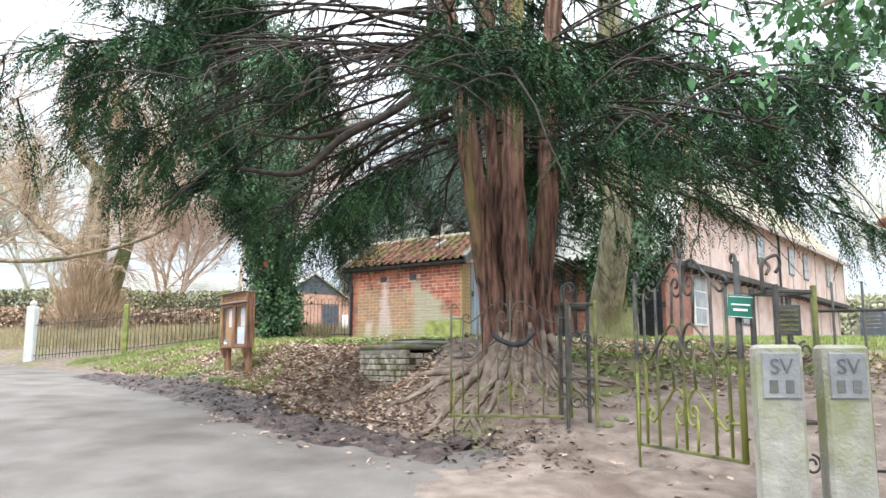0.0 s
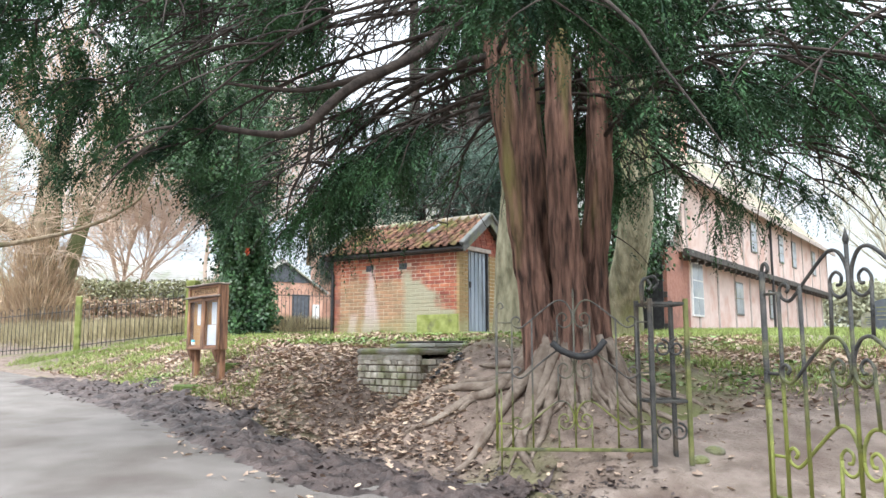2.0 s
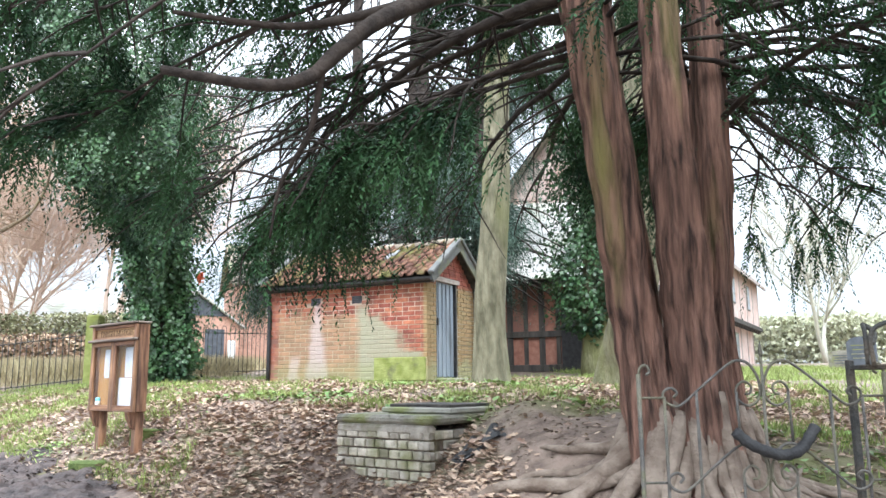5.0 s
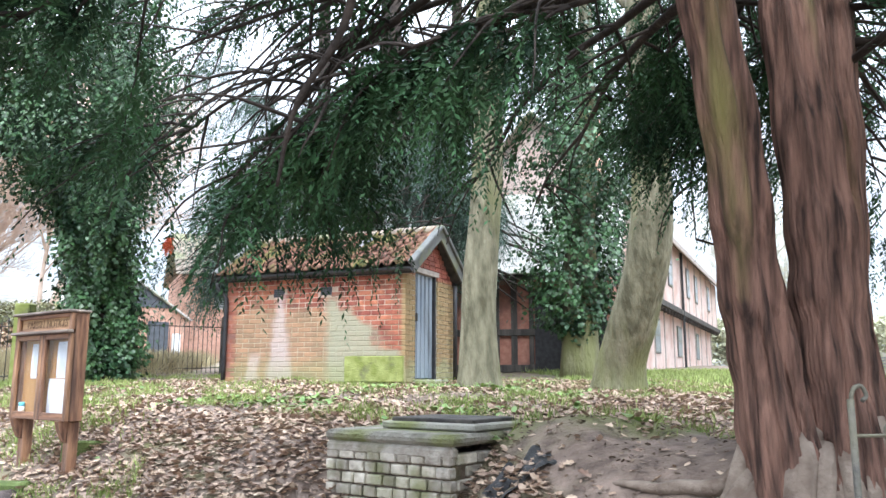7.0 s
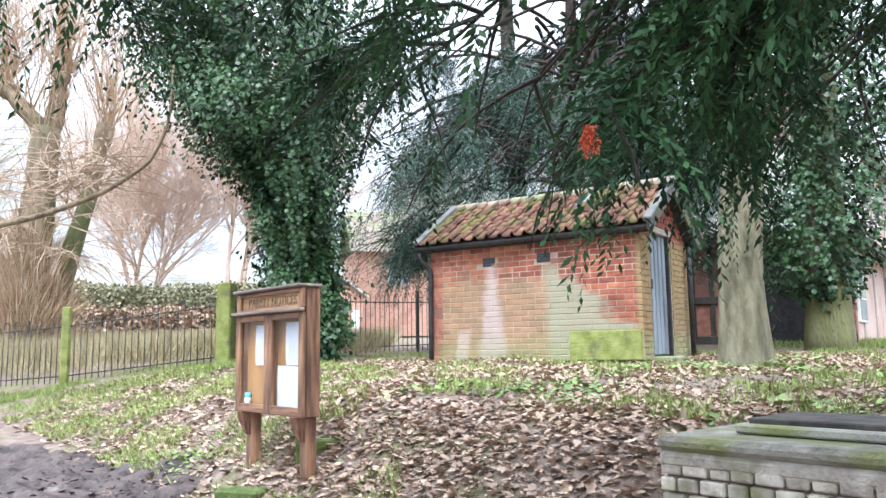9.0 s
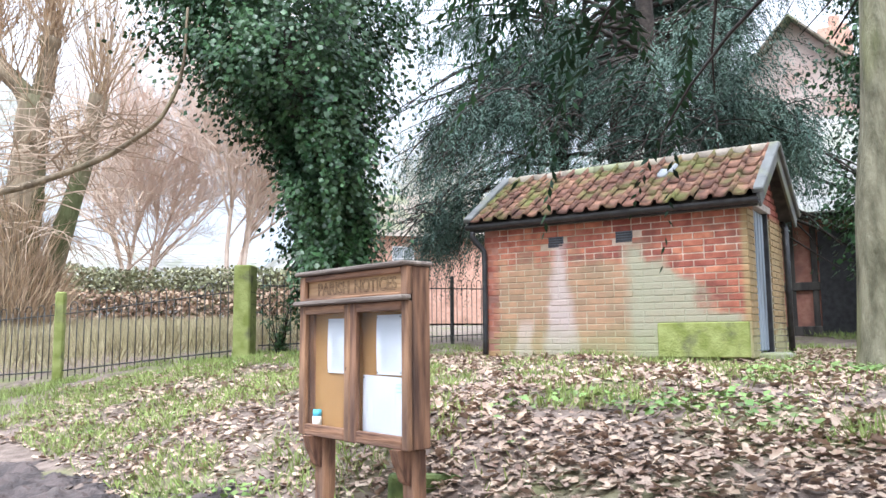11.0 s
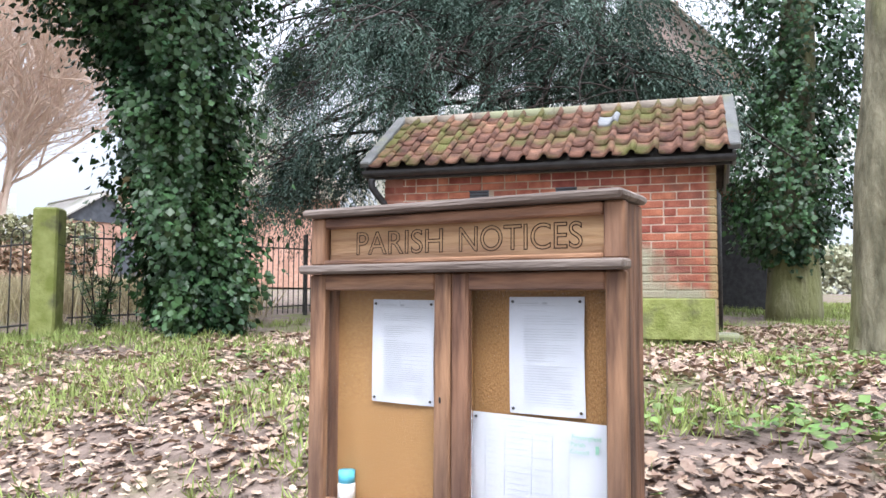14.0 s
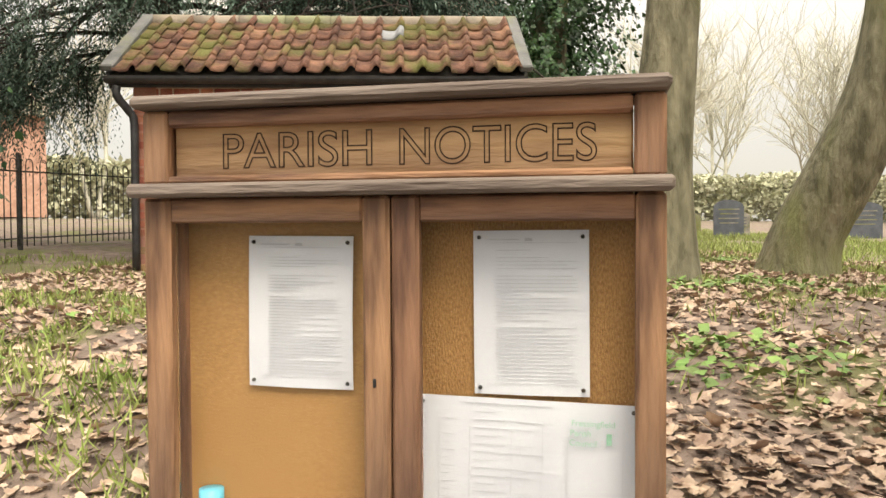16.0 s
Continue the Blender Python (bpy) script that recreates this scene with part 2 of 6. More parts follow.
M_ROOFTILE = mat("old_plain_tile", (0.24, 0.20, 0.155), (0.35, 0.30, 0.24), 4, 0.9, 0.5, 30, (0.26, 0.27, 0.16), 0.8, vary=0.2)
M_PALEROOF = mat("pale_slate", (0.46, 0.45, 0.42), (0.56, 0.55, 0.52), 4, 0.8, 0.3, 30, (0.40, 0.41, 0.33), 0.9, vary=0.15)
M_WHITE = mat("white_paint", (0.72, 0.73, 0.72), (0.82, 0.82, 0.8), 6, 0.6, 0.2, 40)
M_GLASSDARK = mat("window_pane", (0.30, 0.33, 0.36), (0.42, 0.45, 0.48), 2, 0.12, 0)
M_SIGNGREEN = mat("green_sign", (0.015, 0.12, 0.085), (0.03, 0.17, 0.12), 5, 0.45, 0.1, 40)
M_RUBBER = mat("rubber_tyre", (0.018, 0.018, 0.02), (0.04, 0.04, 0.042), 15, 0.7, 0.4, 60)
M_HEDGE = mat("hedge_leaves", (0.19, 0.20, 0.11), (0.32, 0.30, 0.18), 1.2, 0.8, 0, vary=0.5, island=True)
M_BEECHLEAF = mat("brown_hedge_leaves", (0.38, 0.26, 0.18), (0.50, 0.36, 0.26), 1.2, 0.8, 0, vary=0.4, island=True)
# lighter than real leaves: the colour carries the haze of distance
M_THICKET = mat("haze_paled_thicket", (0.44, 0.45, 0.31), (0.56, 0.56, 0.42), 0.6, 0.9, 0, vary=0.3, island=True)
M_RED = mat("dead_red_spray", (0.45, 0.07, 0.03), (0.55, 0.12, 0.05), 5, 0.8, 0, vary=0.3, island=True)
M_PLASTICBLUE = mat("blue_cap", (0.10, 0.45, 0.60), (0.13, 0.5, 0.65), 5, 0.4, 0)
M_BOARDWALL = mat("white_boarding", (0.7, 0.72, 0.74), (0.8, 0.81, 0.82), 2, 0.7, 0.2, 30)
M_SETT = mat("pale_setts", (0.36, 0.32, 0.26), (0.64, 0.59, 0.51), 11, 0.9, 0.6, 50, (0.27, 0.27, 0.15), 3.2, (0.5, 0.66), vary=0.32)

glass = bpy.data.materials.new("clear_glass")
glass.use_nodes = True
gb = glass.node_tree.nodes["Principled BSDF"]
gb.inputs["Transmission Weight"].default_value, gb.inputs["Roughness"].default_value, gb.inputs["IOR"].default_value = 1.0, 0.02, 1.15
gb.inputs["Base Color"].default_value = (0.97, 0.98, 0.98, 1)

# ---- mesh tools ----
def mesh_of(name, verts, faces, material, smooth=False):
    me = bpy.data.meshes.new(name)
    me.from_pydata([tuple(v) for v in verts] if not isinstance(verts, np.ndarray) else verts.tolist(), [], faces if isinstance(faces, list) else faces.tolist())
    if material:
        me.materials.append(material)
    if smooth:
        me.polygons.foreach_set("use_smooth", [True] * len(me.polygons))
    me.update()
    return me


def thing(name, m, label, category, group="", kind=""):
    ob = new(name)
    ob.empty_display_size = 0.1
    ob.matrix_world = m
    return tagged(ob, label, category, group, kind)


def part(name, me, parent, m=None, label="", kind=""):
    ob = new(name, me)
    ob.parent = parent
    if m is not None:
        ob.matrix_basis = m
    return tagged(ob, label, "", "", kind)


BOXES = {}


def box(sx, sy, sz, material, bevel=0.004):
    """A bevelled block centred on its middle, shared between alike pieces."""
    key = (round(sx, 4), round(sy, 4), round(sz, 4), material.name, bevel)
    if key not in BOXES:
        bm = bmesh.new()
        bmesh.ops.create_cube(bm, size=1.0)
        bmesh.ops.scale(bm, vec=(sx, sy, sz), verts=bm.verts)
        if bevel:
            bmesh.ops.bevel(bm, geom=bm.edges[:], offset=min(bevel, sx / 3, sy / 3, sz / 3), segments=1, affect="EDGES")
        me = bpy.data.meshes.new("block")
        bm.to_mesh(me)
        bm.free()
        me.materials.append(material)
        BOXES[key] = me
    return BOXES[key]


def tube(points, radii, sides=8, flute=0.0, seed=0, closed=True):
    """Verts and faces of a tube along points; flute makes its section lobed and uneven."""
    P = [Vector(p) for p in points]
    rnd = random.Random(seed)
    ph = [rnd.uniform(0, 6.28) for _ in range(4)]
    verts, faces = [], []
    side = None
    for i, p in enumerate(P):
        d = (P[min(i + 1, len(P) - 1)] - P[max(i - 1, 0)]).normalized()
        if side is None:
            side = d.orthogonal().normalized()
        side = (side - d * side.dot(d)).normalized()
        up = d.cross(side)
        for k in range(sides):
            a = 2 * math.pi * k / sides
            r = radii[i]
            if flute:
                r *= 1 + flute * (0.5 * math.sin(3 * a + ph[0] + 0.05 * i) + 0.35 * math.sin(5 * a + ph[1] - 0.04 * i) + (0.3 * math.sin(9 * a + ph[2] + 0.03 * i) + 0.28 * abs(math.sin(7.5 * a + ph[1] + 0.02 * i)) if sides > 12 else 0)) + flute * 0.3 * math.sin(1.3 * i + ph[3])
            verts.append(p + (side * math.cos(a) + up * math.sin(a)) * r)
    for i in range(len(P) - 1):
        for k in range(sides):
            a, b = i * sides + k, i * sides + (k + 1) % sides
            faces.append((a, b, b + sides, a + sides))
    if closed:
        faces.append(tuple(range(sides))[::-1])
        faces.append(tuple(range((len(P) - 1) * sides, len(P) * sides)))
    return verts, faces


class Bag:
    """Gathers verts and faces of many pieces for one mesh."""

    def __init__(self):
        self.v, self.f = [], []

    def add(self, vf):
        n = len(self.v)
        self.v += vf[0]
        self.f += [tuple(i + n for i in f) for f in vf[1]]

    def mesh(self, name, material, smooth=True):
        return mesh_of(name, self.v, self.f, material, smooth)


def spline(points, n):
    """n points on a smooth line through points."""
    P = [Vector(p) for p in points]
    P = [P[0] * 2 - P[1]] + P + [P[-1] * 2 - P[-2]]
    out = []
    for i in range(n):
        u = i / (n - 1) * (len(P) - 3)
        k = min(int(u), len(P) - 4)
        t = u - k
        a, b, c, d = P[k:k + 4]
        out.append(0.5 * (2 * b + (c - a) * t + (2 * a - 5 * b + 4 * c - d) * t * t + (3 * b - a - 3 * c + d) * t ** 3))
    return out


def prism(outline, y0, y1):
    """Verts and faces of a slab with that outline in x and z, from y0 to y1."""
    n = len(outline)
    v = [(x, y0, z) for x, z in outline] + [(x, y1, z) for x, z in outline]
    f = [tuple(range(n)), tuple(range(2 * n - 1, n - 1, -1))] + [(i, i + n, (i + 1) % n + n, (i + 1) % n) for i in range(n)]
    return v, f


RNG = np.random.default_rng(7)


def kites(centres, ax, wid, lengths, widths, fold=0.0):
    """Small four-cornered leaves: centre, direction, side direction, as arrays of verts and faces."""
    n = len(centres)
    nor = np.cross(ax, wid)
    L, W = lengths[:, None], widths[:, None]
    v = np.empty((n, 4, 3))
    v[:, 0] = centres
    v[:, 1] = centres + ax * L * 0.45 + wid * W * 0.5 + nor * W * fold
    v[:, 2] = centres + ax * L
    v[:, 3] = centres + ax * L * 0.45 - wid * W * 0.5 + nor * W * fold
    f = np.arange(n * 4).reshape(n, 4)
    return v.reshape(-1, 3), f


def leaf_mesh(name, v, f, material):
    """A mesh of many leaves, each folded along its middle."""
    tri = np.concatenate([f[:, [0, 1, 2]], f[:, [0, 2, 3]]])
    me = bpy.data.meshes.new(name)
    me.vertices.add(len(v))
    me.vertices.foreach_set("co", v.ravel())
    me.loops.add(tri.size)
    me.loops.foreach_set("vertex_index", tri.ravel().astype(np.int32))
    me.polygons.add(len(tri))
    me.polygons.foreach_set("loop_start", np.arange(0, tri.size, 3, dtype=np.int32))
    me.materials.append(material)
    me.update(calc_edges=True)
    return me


def unit(a):
    return a / np.maximum(np.linalg.norm(a, axis=-1, keepdims=True), 1e-9)


def sprays(tips, heads, per=13, length=0.3, leaf=0.085, droop=0.5, width=0.35):
    """Feathery shoots at tips that point along heads and hang: two rows of narrow leaflets each."""
    n = len(tips)
    heads = unit(heads + RNG.normal(0, 0.25, (n, 3)))
    side = unit(np.cross(heads, RNG.normal(0, 0.35, (n, 3)) + np.array([0, 0, 1.0])))
    L = length * RNG.uniform(0.6, 1.25, n)
    s = np.linspace(0.05, 1, per)
    cen = tips[:, None] + heads[:, None] * (L[:, None] * s)[..., None]
    cen[..., 2] -= droop * (L[:, None] * s ** 2)
    sgn = np.where(np.arange(per) % 2 == 0, 1.0, -1.0)
    ax = heads[:, None] * 0.75 + side[:, None] * sgn[None, :, None] * 0.75
    ax[..., 2] -= droop * 0.9 * s[None]
    ax = unit(ax + RNG.normal(0, 0.16, ax.shape))
    wid = unit(np.cross(ax, RNG.normal(0, 0.5, ax.shape) + np.array([0, 0, 1.0])))
    ll = (leaf * (1.15 - 0.5 * s)[None] * RNG.uniform(0.8, 1.25, (n, per))).ravel()
    return kites(cen.reshape(-1, 3), ax.reshape(-1, 3), wid.reshape(-1, 3), ll, ll * width)


def vnoise(x, y, s, seed=0):
    """Smooth value noise, -1 to 1."""
    r = np.random.default_rng(seed).uniform(-1, 1, (64, 64))
    u, w = np.asarray(x) * s + 1000.3, np.asarray(y) * s + 1000.7
    i, j = np.floor(u).astype(int), np.floor(w).astype(int)
    a, b = u - i, w - j
    a, b = a * a * (3 - 2 * a), b * b * (3 - 2 * b)
    g = lambda p, q: r[p % 64, q % 64]
    return (g(i, j) * (1 - a) + g(i + 1, j) * a) * (1 - b) + (g(i, j + 1) * (1 - a) + g(i + 1, j + 1) * a) * b


# ---- the lie of the land ----
EDGE = np.array([(30, -6), (9, 2.5), (4, 5.4), (2.2, 6.5), (1.0, 6.85), (0, 7.4), (-0.8, 8.1), (-1.95, 9.8), (-3.2, 11.55), (-4.5, 13.1), (-6.5, 15.6), (-9, 18.4), (-13, 22), (-22, 28.5), (-60, 50)], float)


def off_road(x, y):
    """Distance from the road's edge: over 0 on the churchyard's side."""
    x, y = np.asarray(x, float), np.asarray(y, float)
    best, sign = np.full(x.shape, 1e9), np.ones(x.shape)
    for (ax, ay), (bx, by) in zip(EDGE[:-1], EDGE[1:]):
        dx, dy = bx - ax, by - ay
        t = np.clip(((x - ax) * dx + (y - ay) * dy) / (dx * dx + dy * dy), 0, 1)
        px, py = x - ax - t * dx, y - ay - t * dy
        d = np.hypot(px, py)
        s = np.where(dx * py - dy * px < 0, 1.0, -1.0)
        sign = np.where(d < best - 1e-9, s, sign)
        best = np.minimum(best, d)
    return best * sign


def land(x, y, rough=True):
    x, y = np.asarray(x, float), np.asarray(y, float)
    low = np.interp(y, [-40, 0, 7, 10, 13, 20, 30, 60, 400], [-1.5, 0, 0.76, 0.98, 1.14, 1.42, 1.8, 2.4, 3.0])
    high = np.interp(y, [-40, 0, 8, 12, 14, 18, 24, 40, 60, 400], [0.3, 0.7, 1.72, 1.80, 1.90, 2.0, 2.2, 2.7, 3.0, 3.6])
    d = off_road(x, y)
    wide = np.interp(x, [-9, -5, -3, 0, 0.9, 1.4, 3, 8], [2.2, 1.3, 1.0, 0.85, 0.85, 1.6, 2.6, 3.5])
    f = np.interp(d / wide, [0, 0.3, 0.9, 1.5, 2.5, 4.5], [0, 0.17, 0.52, 0.80, 0.95, 1])
    z = low + (high - low) * f
    z = z + 0.16 * np.exp(-((x - 0.85) ** 2 + (y - 8.5) ** 2) / 0.4) - 0.10 * np.exp(-((x - 0.6) ** 2 / 1.0 + (y - 7.95) ** 2 / 0.25)) + 0.16 * np.exp(-((x - 0.2) ** 2 + (y - 9.85) ** 2) / 0.3) - 0.52 * np.exp(-((x + 0.98) ** 2 + (y - 9.9) ** 2) / 0.62)
    if rough:
        on = np.clip(d / 0.5, 0, 1)
        z = z + on * (0.035 * vnoise(x, y, 1.1, 1) + 0.02 * vnoise(x, y, 3.3, 2)) + 0.008 * vnoise(x, y, 7, 3)
        rut = np.exp(-((d + 0.25) / 0.45) ** 2) * np.clip((x + 5) / 2, 0, 1)
        z = z + rut * (0.05 * vnoise(x, y, 3.5, 4) + 0.035 * vnoise(x, y, 8, 5))
    return z


def at(x, y):
    return float(land(np.array([x]), np.array([y]))[0])

# ---- ground and road ----
def graded(a, b, step, far):
    mid = np.arange(a, b + step / 2, step)
    out, g, lo, hi = [], step, [a], [b]
    while hi[-1] < far:
        g *= 1.25
        hi.append(hi[-1] + g)
        lo.append(lo[-1] - g)
    return np.concatenate([np.array(lo[:0:-1]), mid, np.array(hi[1:])])


gx, gy = graded(-9, 6, 0.11, 600), graded(1, 21, 0.11, 600)
GX, GY = np.meshgrid(gx, gy, indexing="ij")
GZ = land(GX, GY)
ny = len(gy)
idx = np.arange(GX.size).reshape(GX.shape)
gf = np.stack([idx[:-1, :-1], idx[1:, :-1], idx[1:, 1:], idx[:-1, 1:]], -1).reshape(-1, 4)
ground = new("ground", mesh_of("ground", np.stack([GX, GY, GZ - np.where(off_road(GX, GY) < -0.3, 0.05, 0)], -1).reshape(-1, 3), gf, M_SOIL, True))
tagged(ground, "brown soil bank and churchyard with grass and moss", "ground", kind="structure")


def strip(name, d0, d1, nd, lift, material, label, category, s0=0.0, s1=1.0, ns=420, ragged=0.0, rough=0.0):
    """A sheet that follows the road's edge between two distances from it."""
    seg = np.hypot(*np.diff(EDGE, axis=0).T)
    cum = np.concatenate([[0], np.cumsum(seg)])
    S = np.linspace(s0, s1, ns) * cum[-1]
    ex, ey = np.interp(S, cum, EDGE[:, 0]), np.interp(S, cum, EDGE[:, 1])
    k = 9
    sm = lambda a: np.convolve(np.pad(a, k, mode="edge"), np.ones(2 * k + 1) / (2 * k + 1), "valid")
    ex, ey = sm(ex), sm(ey)
    tx, ty = np.gradient(ex), np.gradient(ey)
    ln = np.hypot(tx, ty)
    nx, nyy = ty / ln, -tx / ln
    D = np.linspace(0, 1, nd)
    wob = ragged * (vnoise(S, S * 0, 1.7, 8) + 0.6 * vnoise(S, S * 0, 5, 9))
    dist = d0 + wob[:, None] * (1 - D)[None] + (d1 - d0) * D[None]
    X, Y = ex[:, None] + nx[:, None] * dist, ey[:, None] + nyy[:, None] * dist
    edge = np.minimum(1, 6 * np.minimum(D, 1 - D))[None]
    Z = land(X, Y) + lift * edge - 0.015 * (1 - edge)
    if rough:
        Z = Z + edge * rough * (vnoise(X, Y, 5, 11) + 0.9 * vnoise(X, Y, 12, 12) + 0.55 * np.abs(vnoise(X, Y, 21, 13)) + 0.1)
    i = np.arange(X.size).reshape(X.shape)
    f = np.stack([i[:-1, :-1], i[:-1, 1:], i[1:, 1:], i[1:, :-1]], -1).reshape(-1, 4)
    return tagged(new(name, mesh_of(name, np.stack([X, Y, Z], -1).reshape(-1, 3), f, material, True)), label, category, kind="structure")


strip("road", -0.25, -7.5, 50, 0.02, M_ROAD, "worn grey asphalt lane with damp muddy patches", "road", ragged=0.12)
PX, PY_ = np.meshgrid(np.linspace(-0.8, 5.5, 200), np.linspace(2.4, 8.6, 200), indexing="ij")
far_ = np.hypot((PX - 2.55) / 2.6, (PY_ - 5.5) / 2.5) + 0.14 * vnoise(PX, PY_, 1.5, 14) + 0.07 * vnoise(PX, PY_, 4, 15)
PZ = land(PX, PY_) + np.clip((1 - far_) * 0.3, -0.06, 0.028)
pi_ = np.arange(PX.size).reshape(PX.shape)
pf = np.stack([pi_[:-1, :-1], pi_[1:, :-1], pi_[1:, 1:], pi_[:-1, 1:]], -1).reshape(-1, 4)
tagged(new("path", mesh_of("path", np.stack([PX, PY_, PZ], -1).reshape(-1, 3), pf, M_PATH, True)), "trodden brown dirt path through the gateway", "path", kind="structure")
strip("mud", 0.18, -1.05, 72, 0.022, M_MUD, "dark churned mud along the edge of the lane", "mud", 0.302, 0.40, 620, 0.4, 0.033)

# ---- the small brick shed ----
SHED = pose(-2.13, 18.015, 2.0, 0, 0, -36.2)
SL, SD, SE, SR = 3.14, 1.82, 1.55, 2.34
shed = thing("brick_shed", SHED, "small red brick shed with mossy pantile roof on the churchyard bank", "shed")


def wall_brick_material(m):
    """Red brick with lime wash runs, grey wash and algae that lie on the shed's long wall."""
    n, l = m.node_tree.nodes, m.node_tree.links
    tc = n.new("ShaderNodeTexCoord")
    tc.object = shed
    sep = n.new("ShaderNodeSeparateXYZ")
    l.new(tc.outputs["Object"], sep.inputs[0])
    ns = n.new("ShaderNodeTexNoise")
    ns.inputs["Scale"].default_value, ns.inputs["Detail"].default_value = 3.2, 7
    l.new(tc.outputs["Object"], ns.inputs["Vector"])

    def calc(op, a, b, c=None):
        k = n.new("ShaderNodeMath")
        k.operation = op
        for s, v in zip(k.inputs, (a, b, c)):
            if v is None:
                continue
            if hasattr(v, "is_linked"):
                l.new(v, s)
            else:
                s.default_value = v
        return k.outputs[0]

    def soft(v, lo, hi):
        r = n.new("ShaderNodeMapRange")
        r.inputs["From Min"].default_value, r.inputs["From Max"].default_value = lo, hi
        r.interpolation_type = "SMOOTHSTEP"
        l.new(v, r.inputs["Value"])
        return r.outputs["Result"]

    x, z = sep.outputs["X"], sep.outputs["Z"]
    wob = calc("MULTIPLY_ADD", ns.outputs["Fac"], 0.9, -0.45)
    old = n["Principled BSDF"].inputs["Base Color"].links[0].from_socket

    def wash(mask, colour, under):
        q = n.new("ShaderNodeMix")
        q.data_type = "RGBA"
        l.new(mask, q.inputs["Factor"])
        l.new(under, q.inputs["A"])
        q.inputs["B"].default_value = (*colour, 1)
        return q.outputs["Result"]

    left = calc("MULTIPLY", soft(calc("ADD", z, wob), 1.30, 0.95), soft(calc("ADD", x, wob), 2.3, 1.8))
    c = wash(calc("MULTIPLY", calc("MULTIPLY", left, soft(x, 0.05, 0.3)), 0.5), (0.36, 0.32, 0.19), old)
    run = calc("ABSOLUTE", calc("SUBTRACT", calc("ADD", x, calc("MULTIPLY", wob, 0.25)), 1.02), 0.0)
    widen = calc("MULTIPLY_ADD", z, -0.14, 0.30)
    chalk = calc("MULTIPLY", soft(calc("SUBTRACT", run, widen), 0.0, -0.14), soft(z, 1.42, 1.3))
    c = wash(calc("MULTIPLY", chalk, 0.75), (0.52, 0.44, 0.42), c)
    spot = calc("ABSOLUTE", calc("SUBTRACT", calc("ADD", x, calc("MULTIPLY", wob, 0.3)), 0.55), 0.0)
    c = wash(calc("MULTIPLY", calc("MULTIPLY", soft(spot, 0.16, 0.06), soft(z, 0.5, 0.3)), 0.6), (0.60, 0.50, 0.48), c)
    slope = calc("ADD", calc("MULTIPLY_ADD", x, 0.85, -2.93), calc("ADD", z, calc("MULTIPLY", wob, 0.95)))
    patch = calc("MULTIPLY", calc("MULTIPLY", soft(slope, 0.12, -0.12), soft(calc("ADD", x, calc("MULTIPLY", wob, 0.3)), 1.75, 1.95)), soft(z, 1.34, 1.2))
    c = wash(calc("MULTIPLY", patch, 0.88), (0.35, 0.35, 0.25), c)
    foot = calc("MULTIPLY", soft(calc("ADD", z, calc("MULTIPLY", wob, 0.4)), 0.45, 0.1), 0.4)
    c = wash(foot, (0.30, 0.33, 0.15), c)
    end = calc("MULTIPLY", calc("MULTIPLY", soft(x, SL - 0.1, SL - 0.03), soft(z, 1.62, 1.5)), 0.6)
    c = wash(end, (0.36, 0.32, 0.15), c)
    l.new(c, n["Principled BSDF"].inputs["Base Color"])
    return m


M_SHEDBRICK = wall_brick_material(mat("stained_red_brick", (0.27, 0.08, 0.052), (0.42, 0.15, 0.095), 9, 0.9, 0.5, 60, (0.21, 0.085, 0.06), 3, (0.5, 0.66), vary=0.3))
M_SHEDJOINT = wall_brick_material(mat("stained_joint", (0.44, 0.33, 0.26), (0.58, 0.46, 0.37), 9, 0.95, 0.5, 60, (0.36, 0.27, 0.19), 1.4))
# mortar cores of the four walls; the end wall keeps the doorway open
part("wall_core", box(SL - 0.02, 0.20, SE, M_SHEDJOINT, 0), shed, pose(SL / 2, 0.104, SE / 2))
part("wall_core", box(SL - 0.02, 0.20, SE, M_MORTAR, 0), shed, pose(SL / 2, SD - 0.112, SE / 2))
gable = [(0, 0), (SD, 0), (SD, SE), (SD / 2, SR - 0.1), (0, SE)]
v, f = prism(gable, 0.012, 0.2)
part("end_wall", mesh_of("end_wall", v, f, M_OLDBRICK), shed, pose(0, 0, 0, 0, 0, 90) @ pose(0, -0.21, 0))
DOOR0, DOOR1, DOORH = 0.32, 1.12, 1.62
for a, b, h in ((0.012, DOOR0, SE), (DOOR1, SD - 0.012, SE)):
    part("end_wall", box(0.19, b - a, h, M_MORTAR, 0), shed, pose(SL - 0.107, (a + b) / 2, h / 2))
v, f = prism([(0.03, SE), (DOOR0, SE), (DOOR0, DOORH + 0.08), (DOOR1, DOORH + 0.08), (DOOR1, SE), (SD - 0.03, SE), (SD / 2, SR - 0.1)], -SL + 0.012, -SL + 0.2)
part("gable_wall", mesh_of("gable_wall", v, f, M_OLDBRICK), shed, pose(0, 0, 0, 0, 0, 90))
part("gable_lining", box(SL - 0.4, SD - 0.4, 0.04, M_TIMBER, 0), shed, pose(SL / 2, SD / 2, SE - 0.03))

